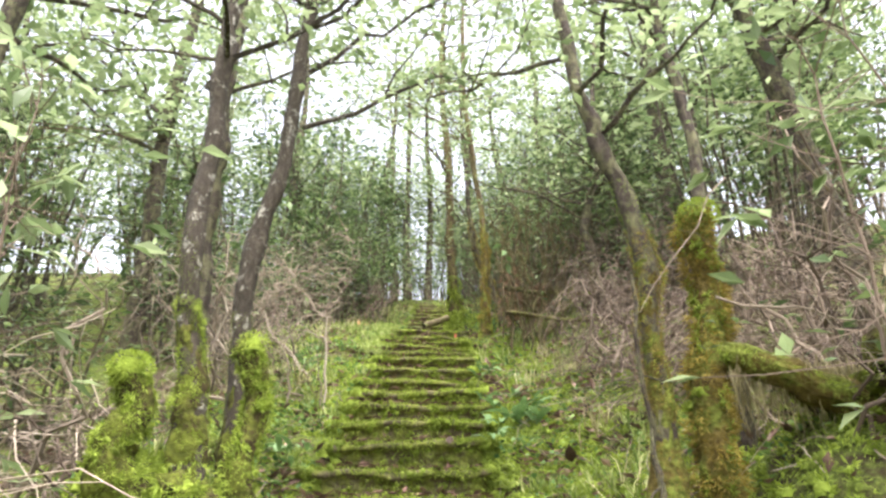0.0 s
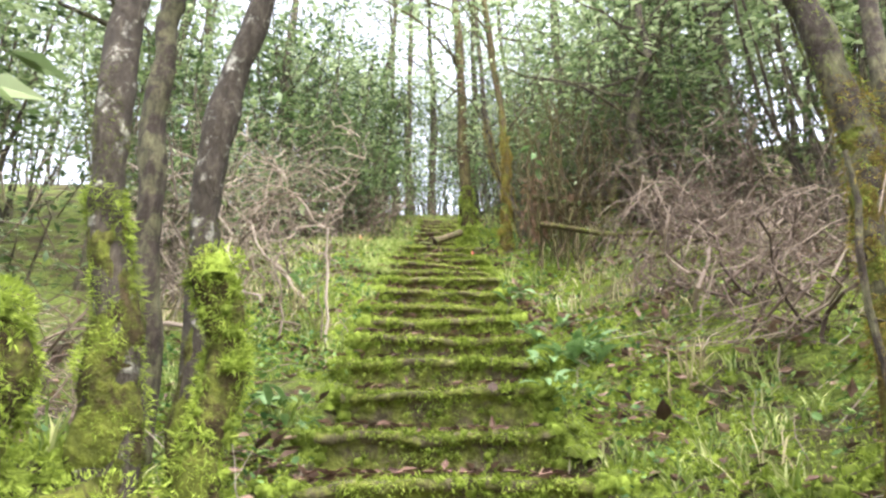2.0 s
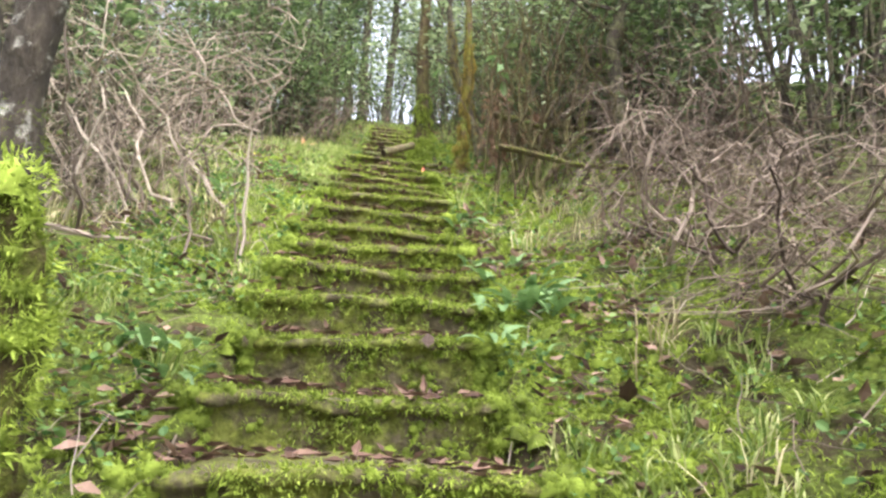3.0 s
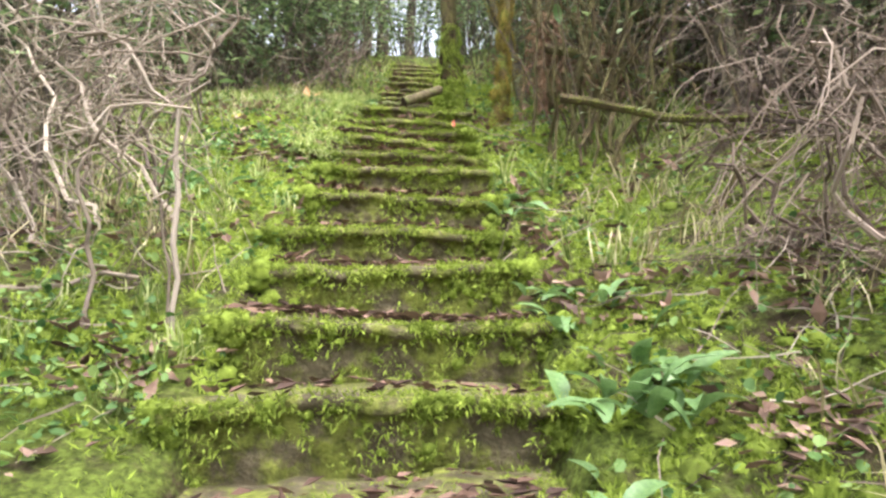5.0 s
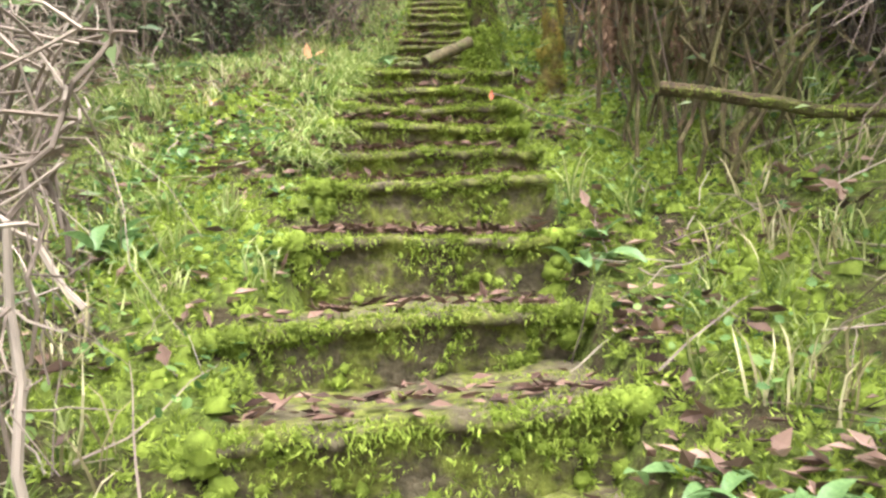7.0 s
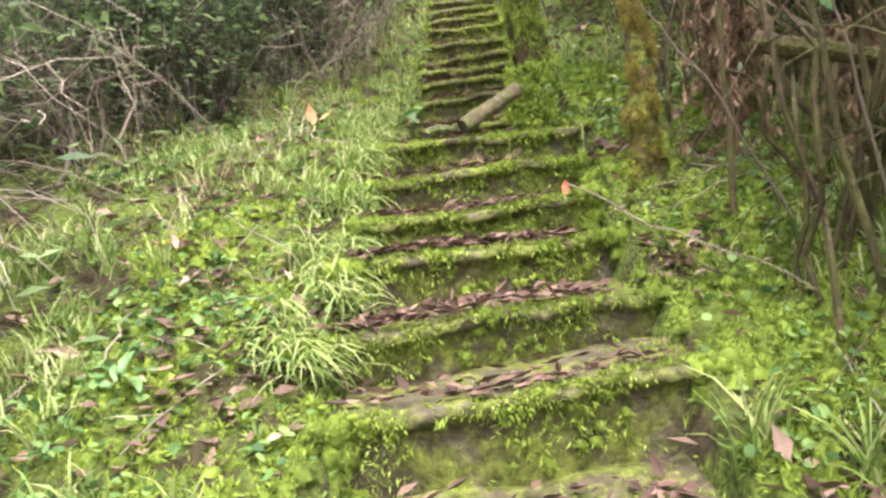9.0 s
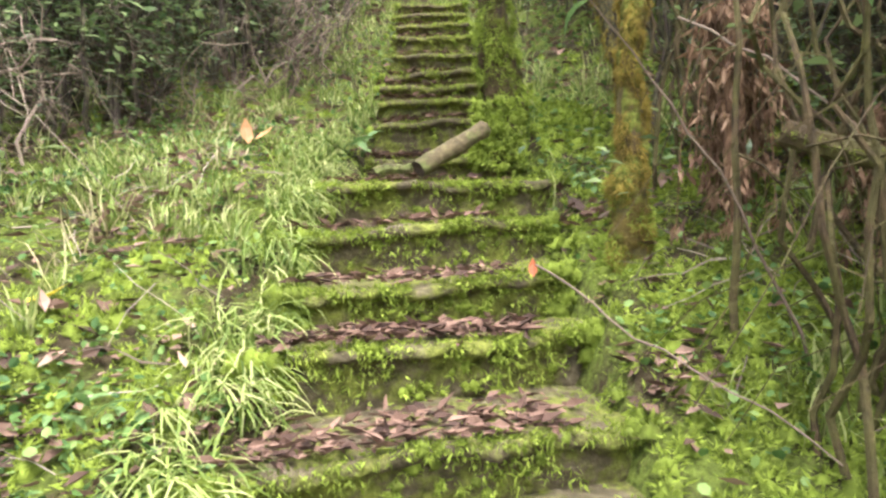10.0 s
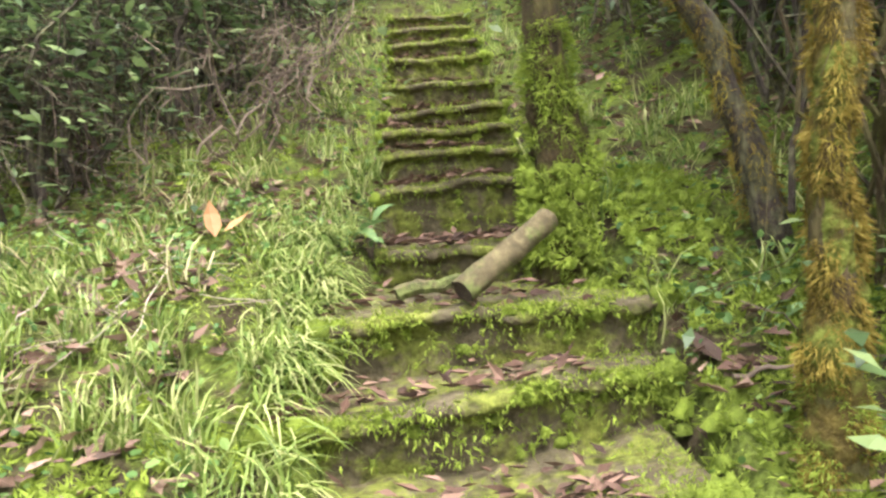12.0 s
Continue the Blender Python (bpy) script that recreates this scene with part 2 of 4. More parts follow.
def scatter(tv, tf, pos, way, size, upright=True, jitter=0.35):
    """Many copies of a small leaf, each from pos along way; returns vertices, faces and a tone for each vertex."""
    pos, way, size = np.asarray(pos, float), np.asarray(way, float), np.asarray(size, float)
    n, k = len(pos), len(tv)
    y = way / (np.linalg.norm(way, axis=1)[:, None] + 1e-9)
    up = np.tile([0.0, 0, 1.0], (n, 1)) + rng.normal(size=(n, 3)) * jitter if upright else rng.normal(size=(n, 3))
    x = np.cross(y, up)
    x /= np.linalg.norm(x, axis=1)[:, None] + 1e-9
    z = np.cross(x, y)
    s = size if size.ndim == 2 else np.repeat(size[:, None], 3, 1)
    v = pos[:, None] + tv[None, :, :1] * (s[:, :1] * x)[:, None] + tv[None, :, 1:2] * (s[:, 1:2] * y)[:, None] + tv[None, :, 2:] * (s[:, 2:] * z)[:, None]
    f = []
    base = np.arange(n) * k
    for q in tf:
        f.append(np.stack([base + i for i in q], 1).tolist())
    faces = [q for g in f for q in g]
    return v.reshape(-1, 3), faces, np.repeat(rng.random(n), k)


def sprout(n, spread=1.0, lift=0.6):
    w = rng.normal(size=(n, 3)) * spread
    w[:, 2] = np.abs(w[:, 2]) * 0.5 + lift
    return w


DOME_V = np.array([(math.cos(a), math.sin(a), -0.35) for a in np.arange(6) * math.pi / 3] + [(0.78 * math.cos(a), 0.78 * math.sin(a), 0.45) for a in np.arange(6) * math.pi / 3 + 0.4] + [(0.05, 0, 0.85)])
DOME_F = [(i, (i + 1) % 6, 6 + (i + 1) % 6, 6 + i) for i in range(6)] + [(6 + i, 6 + (i + 1) % 6, 12) for i in range(6)]


def cushions(centres, radii, out, per, length, shag=0.45):
    """Moss cushions: a lumpy core each, bristling with fronds; returns vertices, faces and tones."""
    centres, radii, out = np.asarray(centres, float), np.asarray(radii, float), np.asarray(out, float)
    n = len(centres)
    own = np.clip(0.5 + 0.3 * rng.normal(size=n), 0, 1)
    core = DOME_V[None] * rng.uniform(0.6, 1.1, (n, 13, 1)) * radii[:, None, None]
    z = out / np.linalg.norm(out, axis=1)[:, None]
    x = np.cross(z, rng.normal(size=(n, 3)))
    x /= np.linalg.norm(x, axis=1)[:, None]
    y = np.cross(z, x)
    cv = (centres[:, None] + core[..., :1] * x[:, None] + core[..., 1:2] * y[:, None] + core[..., 2:] * z[:, None]).reshape(-1, 3)
    cf = [[13 * i + j for j in q] for i in range(n) for q in DOME_F]
    k = np.repeat(np.arange(n), per)
    d = rng.normal(size=(len(k), 3)) * 0.75 + z[k] * 0.7
    d /= np.linalg.norm(d, axis=1)[:, None]
    fv, ff, ft = scatter(FROND_V, SLIM_F, centres[k] + d * (radii[k] * rng.uniform(0.7, 0.95, len(k)))[:, None], d + rng.normal(size=d.shape) * shag + [0, 0, -0.15], rng.uniform(0.6, 1.3, len(k)) * length, False)
    m = len(cv)
    # each core gets a darker tone than its fronds
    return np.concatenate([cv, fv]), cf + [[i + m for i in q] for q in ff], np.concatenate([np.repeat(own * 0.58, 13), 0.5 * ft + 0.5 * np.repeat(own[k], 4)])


def merge(*sets):
    """Several (vertices, faces, tones) as one."""
    v, f = join([(a, b) for a, b, _ in sets])
    return v, f, np.concatenate([c for _, _, c in sets])


def lumpy(verts, centre_line, amount, freq=9.0):
    """Pushes a round body's surface in and out in irregular lumps."""
    v = np.asarray(verts, float)
    near = centre_line[np.argmin(((v[:, None] - centre_line[None]) ** 2).sum(-1), 1)]
    k = np.array([noise.noise((p[0] * freq, p[1] * freq, p[2] * freq * 0.7)) + 0.6 * noise.noise((p[0] * 2.7 * freq, p[1] * 2.7 * freq, p[2] * 2 * freq)) for p in v])
    return v + (v - near) * (amount * k)[:, None]


def clumped(n, x0, x1, y0, y1, clumps, tight):
    """Places in a stretch of the plan, drawn together into clumps."""
    c = np.stack([rng.uniform(x0, x1, clumps), rng.uniform(y0, y1, clumps)], 1)
    p = c[rng.integers(0, clumps, n)] + rng.normal(size=(n, 2)) * tight
    return p


def off_steps(p, half=0.47):
    return p[(np.abs(p[:, 0] + 0.2) > half - 0.1 * (p[:, 1] > 9.8) + 0.06 * np.sin(9 * p[:, 1])) | (p[:, 1] < -1.6) | (p[:, 1] > 14.6)]


def on_ground(p, lift=0.0):
    return np.column_stack([p, ground(p[:, 0], p[:, 1]) + lift])


# ------------------------------------------------------------------ ground
def spaced(lo, a, b, hi, fine, grow):
    c = list(np.arange(a, b, fine))
    s, v = fine, b
    while v < hi:
        c.append(v)
        s *= grow
        v += s
    s, v = fine, a
    while v > lo:
        s *= grow
        v -= s
        c.insert(0, v)
    return np.array(c)


gx, gy = spaced(-150, -3.2, 3.2, 150, 0.085, 1.22), spaced(-150, -1.5, 14.5, 150, 0.09, 1.18)
GX, GY = np.meshgrid(gx, gy)
GZ = ground(GX, GY)
nx = len(gx)
cells = [[j * nx + i, j * nx + i + 1, (j + 1) * nx + i + 1, (j + 1) * nx + i] for j in range(len(gy) - 1) for i in range(nx - 1)]
tagged(make("ground", np.stack([GX, GY, GZ], -1).reshape(-1, 3), cells, EARTH, smooth_shade=True),
       "dark woodland soil with moss on a steep bank", "ground", kind="structure")

# ------------------------------------------------------------------ steps: left and right ends' y, and height
STEPS = [(3.71, 3.80, 1.70), (4.10, 4.24, 1.90), (4.56, 4.68, 2.13), (4.99, 5.12, 2.34), (5.40, 5.56, 2.55), (5.87, 6.05, 2.77),
         (6.29, 6.55, 2.97), (6.85, 6.97, 3.22), (7.35, 7.52, 3.48), (7.68, 7.95, 3.65), (8.10, 8.40, 3.85), (8.45, 8.68, 4.01),
         (8.89, 9.12, 4.20), (9.26, 9.37, 4.39), (10.00, 10.06, 4.56), (10.64, 10.74, 4.83), (11.00, 11.06, 5.01), (11.29, 11.42, 5.17),
         (11.63, 11.72, 5.32), (12.13, 12.14, 5.55), (12.75, 12.88, 5.86), (13.22, 13.32, 6.08), (13.75, 13.82, 6.31), (14.25, 14.3, 6.55)]
STEPS = [(3.71 - 0.43 * k, 3.80 - 0.43 * k, 1.70 - 0.207 * k) for k in range(11, 0, -1)] + STEPS


def step_span(k):
    y = STEPS[k][0]
    if y > 9.8:
        return -0.60, 0.16
    return -0.74 + 0.05 * math.sin(2.1 * k), 0.33 + 0.07 * math.sin(1.3 * k + 1)


def stone_step(k):
    yl, yr, z = STEPS[k]
    x0, x1 = step_span(k)
    ny = STEPS[k + 1][0] if k + 1 < len(STEPS) else yl + 0.5
    nz = STEPS[k + 1][2] if k + 1 < len(STEPS) else z
    low = z - STEPS[k - 1][2] if k else 0.2
    deep = ny - yl + 0.14
    prof = [(0.05, -low - 0.12), (0.045, -low * 0.95), (0.036, -low * 0.75), (0.03, -low * 0.5), (0.028, -low * 0.3), (0.022, -0.05), (-0.01, -0.042), (-0.016, -0.022),
            (-0.004, -0.004), (0.03, 0.0), (deep * 0.35, -0.006), (deep * 0.7, -0.004), (deep, 0.0)]
    nxs = 40
    xs = np.linspace(x0, x1, nxs)
    v = []
    for i, x in enumerate(xs):
        k01 = i / (nxs - 1)
        y = yl * (1 - k01) + yr * k01 + 0.014 * math.sin(7 * x + 3 * k) + 0.008 * math.sin(19 * x + k)
        sag = 0.012 * math.sin(5 * x + 2 * k) + 0.006 * math.sin(17 * x + 5 * k) + 0.02 * (k01 - 0.5)
        for dy, dz in prof:
            w = 0.026 * noise.noise((x * 8, (y + dy) * 8, (z + dz) * 8)) + 0.012 * noise.noise((x * 26, (y + dy) * 26, dz * 26))
            v.append((x, y + dy + w, z + dz + sag + 0.6 * w))
    m = len(prof)
    f = [[i * m + j, (i + 1) * m + j, (i + 1) * m + j + 1, i * m + j + 1] for i in range(nxs - 1) for j in range(m - 1)]
    f += [list(range(m))[::-1], list(range((nxs - 1) * m, nxs * m))]
    step = make("stone_step", v, f, STONE, smooth_shade=True)
    tagged(step, "worn stone step overgrown with green moss", "step", "flight of stone steps", "structure")
    # moss on the riser and along the front edge, in patches
    near = 2.9 < yl < 9.5
    n = 2600 if near else 700
    x = rng.uniform(x0 - 0.03, x1 + 0.03, n)
    h = rng.random(n) ** 1.5
    lip = rng.random(n) < 0.36
    h = np.where(lip, rng.uniform(-0.12, 0.16, n), h)
    patch = wave(x + 3 * k, h * 0.25 + 0.4 * k, 11, 0.7 * k) + 0.55 * wave(x + k, h * 0.3, 27, 1.1 * k) + 0.3 * (1 - h)
    keep = (patch > 0.16) | (lip & (wave(x, x * 0 + k, 9, k) > -0.25) & (rng.random(n) < 0.8))
    x, h = x[keep], h[keep]
    k01 = (x - x0) / (x1 - x0)
    y = yl * (1 - k01) + yr * k01
    back = np.clip(-h, 0, None) * 0.5
    pz = z - np.clip(h, 0, 1) * low * 0.97 + 0.012 * np.sin(5 * x + 2 * k) + 0.02 * (k01 - 0.5)
    py = y - 0.012 + 0.03 * np.clip(h, 0, 1) + back + 0.014 * np.sin(7 * x + 3 * k)
    way = rng.normal(size=(len(x), 3)) * 0.55 + np.column_stack([0 * x, -0.7 + 0 * x, np.where(h < 0.02, 0.35, -0.55)])
    mv, mf, tn = scatter(FROND_V, SLIM_F, np.column_stack([x, py, pz]), way, rng.uniform(0.012, 0.036, len(x)), False)
    # moss on the tread, thicker towards the right-hand end
    u = rng.beta(1.7, 0.9, n // 2)
    g = rng.random(n // 2) ** 1.6
    tx, run = x0 + (x1 - x0) * u, deep - 0.14
    keep = wave(tx + k, g + k, 8, 0.5 * k) + 1.1 * u > 0.62
    tx, u, g = tx[keep], u[keep], g[keep]
    tp = np.column_stack([tx, yl * (1 - u) + yr * u + g * run, z + 0.012 * np.sin(5 * tx + 2 * k) + 0.02 * (u - 0.5) - 0.004])
    tv, tf, tt = scatter(FROND_V, SLIM_F, tp, sprout(len(tx), 0.8, 0.4), rng.uniform(0.01, 0.028, len(tx)), False)
    mf = mf + [[i + len(mv) for i in q] for q in tf]
    mv, tn = np.concatenate([mv, tv]), np.concatenate([tn, tt])
    # swelling cushions along the lip, on the riser and over both ends
    n = 130 if near else 26
    u = np.concatenate([rng.uniform(0, 1, n), rng.normal(0.0, 0.04, n // 5), rng.normal(1.0, 0.04, n // 5)])
    cx = x0 + (x1 - x0) * u
    drop = np.where(rng.random(len(u)) < 0.5, rng.uniform(0, 0.25, len(u)), rng.random(len(u)))
    keep = (wave(cx + 2 * k, drop * 0.3 + k, 9, 1.3 * k) + 0.5 * wave(cx, drop * 0.25, 23, 0.9 * k) + 0.25 * (u > 0.6) > 0.12) | (u < 0.03) | (u > 0.97)
    u, cx, drop = u[keep], cx[keep], drop[keep]
    cp = np.column_stack([cx, yl * (1 - u) + yr * u + np.where(drop < 0.12, 0.0, 0.024) + 0.014 * np.sin(7 * cx + 3 * k), z - drop * low + 0.012 * np.sin(5 * cx + 2 * k) + 0.02 * (u - 0.5)])
    co = np.column_stack([0 * u, -0.8 + 0 * u, np.where(drop < 0.15, 0.7, 0.1)]) + rng.normal(size=(len(u), 3)) * 0.2
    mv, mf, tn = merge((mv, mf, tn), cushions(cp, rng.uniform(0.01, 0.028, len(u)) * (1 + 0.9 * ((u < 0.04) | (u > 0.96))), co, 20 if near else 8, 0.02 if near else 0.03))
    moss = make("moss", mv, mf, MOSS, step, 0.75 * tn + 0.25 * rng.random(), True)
    tagged(moss, "bright green feathery moss", kind="stuff")
    return step


for k in range(len(STEPS)):
    stone_step(k)


# ------------------------------------------------------------------ trees
def mossy(parent, path, radii, n, size, mat, z_from, z_to, hang=0.3, name="moss"):
    """Tufts of moss round a trunk between two heights along it (0 to 1)."""
    path, radii = np.asarray(path, float), np.asarray(radii, float)
    n, size = int(n * 1.5), size * 0.6
    k = rng.uniform(z_from, z_to, n) * (len(path) - 1)
    i = np.clip(k.astype(int), 0, len(path) - 2)
    u = (k - i)[:, None]
    c = path[i] * (1 - u) + path[i + 1] * u
    r = radii[i] * (1 - u[:, 0]) + radii[i + 1] * u[:, 0]
    a = rng.uniform(0, 2 * np.pi, n)
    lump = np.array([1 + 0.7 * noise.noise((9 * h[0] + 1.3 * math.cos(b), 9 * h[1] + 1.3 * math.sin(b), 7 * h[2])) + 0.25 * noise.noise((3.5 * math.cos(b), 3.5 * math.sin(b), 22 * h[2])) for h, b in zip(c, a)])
    keep = lump > 0.8
    out = np.column_stack([np.cos(a), np.sin(a), 0 * a])
    p = c + out * (r * np.clip(lump, 0.96, 1.5))[:, None]
    way = out * 0.8 + rng.normal(size=(n, 3)) * 0.5 - np.array([0, 0, hang])
    v, f, t = scatter(STRAND_V, SLIM_F, p[keep], way[keep], rng.uniform(0.4, 1.2, keep.sum()) * size * np.clip(lump[keep], 0.8, 1.4), False)
    # tone follows the lumps: lighter where they bulge, darker in the hollows
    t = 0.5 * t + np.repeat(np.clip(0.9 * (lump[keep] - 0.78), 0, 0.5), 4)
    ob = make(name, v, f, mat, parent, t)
    return tagged(ob, "moss covering the bark", kind="stuff")


def branches(path, radii, n, lo, hi, length, rise=0.5):
    """Forking limbs off a trunk; returns the tubes and the twig ends."""
    parts, ends = [], []
    path = np.asarray(path, float)
    for _ in range(n):
        k = rng.uniform(lo, hi) * (len(path) - 1)
        i = int(min(k, len(path) - 2))
        p = path[i] + (path[i + 1] - path[i]) * (k - i)
        a = rng.uniform(0, 2 * np.pi)
        ln = length * rng.uniform(0.5, 1.1)
        q = p + ln * np.array([np.cos(a), np.sin(a), rise * rng.uniform(0.2, 1.4)])
        line = bend(p, q, 7, 0.035 * ln)
        r0 = 0.4 * radii[min(i, len(radii) - 1)]
        parts.append(tube(line, np.linspace(r0, 0.006, 7), 5))
        for j in (2, 4, 6):
            e = line[j] + rng.normal(size=3) * 0.28 * ln + [0, 0, 0.1]
            parts.append(tube(bend(line[j], e, 5, 0.02), np.linspace(0.3 * r0 + 0.003, 0.002, 5), 4))
            ends += [e, line[j]]
    return parts, np.array(ends)


def tree(name, label, foot, points, radii, mat, limbs=6, limb_len=1.3, leaves=900, leaf=0.075, leaf_mat=BRIGHT_LEAF, lo=0.45, moss=None, sleeve=None, sides=10, rough=0.05, category="tree", group=""):
    """A tree from its foot through points, with limbs, twigs, leaves and moss."""
    pts = np.array([foot] + points, float)
    t = np.linspace(0, 1, len(pts))
    fine = np.linspace(0, 1, 60)
    path = np.column_stack([np.interp(fine, t, pts[:, i]) for i in range(3)])
    for _ in range(9):
        path[1:-1] = 0.25 * path[:-2] + 0.5 * path[1:-1] + 0.25 * path[2:]
    path[1:] += np.column_stack([0.014 * np.sin(13 * fine[1:] + 5 * foot[0]) + 0.007 * np.sin(37 * fine[1:] + foot[1]), 0.012 * np.cos(11 * fine[1:]), 0 * fine[1:]])
    rad = np.interp(fine, np.linspace(0, 1, len(radii)), radii) * (1 + 0.06 * np.sin(23 * fine) + 0.04 * np.sin(41 * fine + 1))
    ob = thing(name, foot, label, category, group)
    o = np.array(foot)
    tv, tf = tube(path - o, rad, sides + 2, rough)
    make("trunk", lumpy(tv, path - o, 0.26, 11.0), tf, mat, ob, smooth_shade=True)
    if sleeve:
        upto, bed = int(sleeve[0] * 59), sleeve[1]
        fine = np.linspace(0, 1, upto * 2)
        core = np.column_stack([np.interp(fine, np.linspace(0, 1, upto), path[:upto, i] - o[i]) for i in range(3)])
        wrap = np.interp(fine, np.linspace(0, 1, upto), rad[:upto]) * np.linspace(1.14, 1.0, upto * 2)
        sv, sf = tube(core, wrap, 18, 0.05, cap=False)
        make("moss_sleeve", lumpy(sv, core, 0.38), sf, bed, ob, smooth_shade=True)
    ends = None
    if limbs:
        parts, ends = branches(path - o, rad, limbs, lo, 1.0, limb_len)
        tagged(make("limbs", *join(parts), mat, ob), kind="stuff")
    if leaves and ends is not None:
        c = ends[rng.integers(0, len(ends), leaves)] + rng.normal(size=(leaves, 3)) * 0.17
        v, f, tn = scatter(SLIM_V * [1.7, 1, 1], SLIM_F, c, sprout(leaves, 0.9, -0.1), rng.uniform(0.6, 1.3, leaves) * leaf)
        tagged(make("foliage", v, f, leaf_mat, ob, tn), kind="stuff")
    for m in moss or []:
        mossy(ob, path - o, rad, *m)
    return ob


def gz(x, y, d=-0.06):
    return float(ground(x, y)) + d
# group of trees beside the foot of the steps, left of the walk
tree("tree", "slender grey-brown tree with a mossy foot", (-0.98, 2.75, gz(-0.98, 2.75)), [(-1.0, 2.75, 2.15), (-1.07, 2.75, 2.65), (-1.06, 2.75, 3.25), (-1.05, 2.75, 3.75), (-0.98, 2.8, 4.3), (-0.9, 2.9, 6.2)],
     [0.075, 0.046, 0.044, 0.042, 0.04, 0.036, 0.02], BARK_GREY, 7, 1.2, 900, 0.075, lo=0.55, sleeve=(0.25, MOSS_BED), moss=[(5000, 0.034, MOSS, 0.0, 0.25, 0.2), (1800, 0.022, MOSS_DARK, 0.2, 0.36)])
tree("tree", "dark leaning tree with flaking grey bark", (-0.92, 3.15, gz(-0.92, 3.15)), [(-0.92, 3.15, 2.4), (-0.92, 3.15, 2.8), (-0.82, 3.15, 3.33), (-0.77, 3.15, 3.87), (-0.72, 3.15, 4.4), (-0.6, 3.2, 6.4)],
     [0.07, 0.05, 0.048, 0.042, 0.038, 0.034, 0.02], BARK_GREY, 7, 1.3, 900, 0.075, lo=0.55, sleeve=(0.14, MOSS_BED), moss=[(1500, 0.03, MOSS_DARK, 0.0, 0.2)])
tree("tree", "slim reddish-brown tree on the bank", (-1.27, 3.6, gz(-1.27, 3.6)), [(-1.3, 3.6, 2.7), (-1.33, 3.6, 3.4), (-1.33, 3.6, 4.0), (-1.2, 3.7, 6.4)],
     [0.065, 0.05, 0.045, 0.04, 0.02], BARK, 6, 1.2, 900, 0.075, lo=0.5)
# stump and root mass with moss
def mossy_stump(label, foot, height, r0, r1, lean, n, mat=MOSS, cap=0, frond=0.04, bulge=0.0, cap_mat=MOSS):
    ob = thing("mossy_stump", foot, label, "stump", "mossy stumps")
    k = np.linspace(0, 1, 34)
    path = np.column_stack([lean[0] * k, lean[1] * k, height * k])
    path[1:-1, :2] += 0.025 * np.column_stack([np.sin(11 * k[1:-1]), np.cos(8 * k[1:-1])])
    rad = r0 * (1 - k) ** 1.6 + r1 * (1 - (1 - k) ** 1.6) + bulge * np.exp(-((k - 0.55) / 0.2) ** 2)
    rad[-1] *= 0.7
    tv, tf = tube(path, rad, 20, 0.04)
    make("trunk", lumpy(tv, path, 0.42, 8.0), tf, RUST_BED if mat == MOSS_RUST else MOSS_BED, ob, smooth_shade=True)
    mossy(ob, path, rad, int(n * 1.2), frond * 0.8, mat, 0, 1, 0.35)
    m = int(60 + 110 * height)
    g, a = rng.random(m) ** 0.8, rng.uniform(0, 2 * np.pi, m)
    i = np.minimum((g * 33).astype(int), 33)
    keep = np.array([noise.noise((2 * math.cos(b) + foot[0], 2 * math.sin(b), 9 * height * h)) > -0.02 for b, h in zip(a, g)])
    g, a, i = g[keep], a[keep], i[keep]
    side = np.column_stack([np.cos(a), np.sin(a), 0.4 + 0 * a])
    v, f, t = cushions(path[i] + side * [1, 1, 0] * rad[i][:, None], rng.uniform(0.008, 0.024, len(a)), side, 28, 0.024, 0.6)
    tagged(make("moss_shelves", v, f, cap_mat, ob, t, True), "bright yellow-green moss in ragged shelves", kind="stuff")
    if cap:
        d = rng.normal(size=(cap, 3)) + [0, 0, 0.35]
        d /= np.linalg.norm(d, axis=1)[:, None]
        p = path[-1] + d * [r1 * 1.4, r1 * 1.4, r1 * 1.1] + [0, 0, -0.02]
        v, f, t = scatter(FROND_V, SLIM_F, p, d + rng.normal(size=(cap, 3)) * 0.4, rng.uniform(0.01, 0.022, cap), False)
        core = cushions(path[-1:] + [[0, 0, -0.03]], [min(0.075, r1 * 1.3)], [[0, 0, 1.0]], 90, 0.022)
        v, f, t = merge((v, f, t), core)
        tagged(make("moss_cap", v, f, cap_mat, ob, 0.4 + 0.6 * t, True), "bright cushion of moss on the top", kind="stuff")
    return ob


mossy_stump("broken tree stump wrapped in green moss", (-0.77, 2.88, gz(-0.77, 2.88)), 2.26 - gz(-0.77, 2.88), 0.062, 0.048, (-0.03, 0.0), 4200, cap=260, frond=0.042)
mossy_stump("low stump thick with yellow-green moss", (-1.1, 2.5, gz(-1.1, 2.5)), 2.06 - gz(-1.1, 2.5), 0.11, 0.05, (-0.02, -0.02), 3600, cap=900, frond=0.05)
mossy_stump("rotten root mass buried in moss", (-0.88, 2.5, gz(-0.88, 2.5)), 0.36, 0.2, 0.09, (-0.03, 0.1), 3600, cap=500, frond=0.06)
mossy_stump("old root mass covered by moss and litter", (-1.65, 2.6, gz(-1.65, 2.6)), 0.5, 0.3, 0.14, (-0.1, 0.0), 2600, MOSS_RUST, cap=400, frond=0.05)
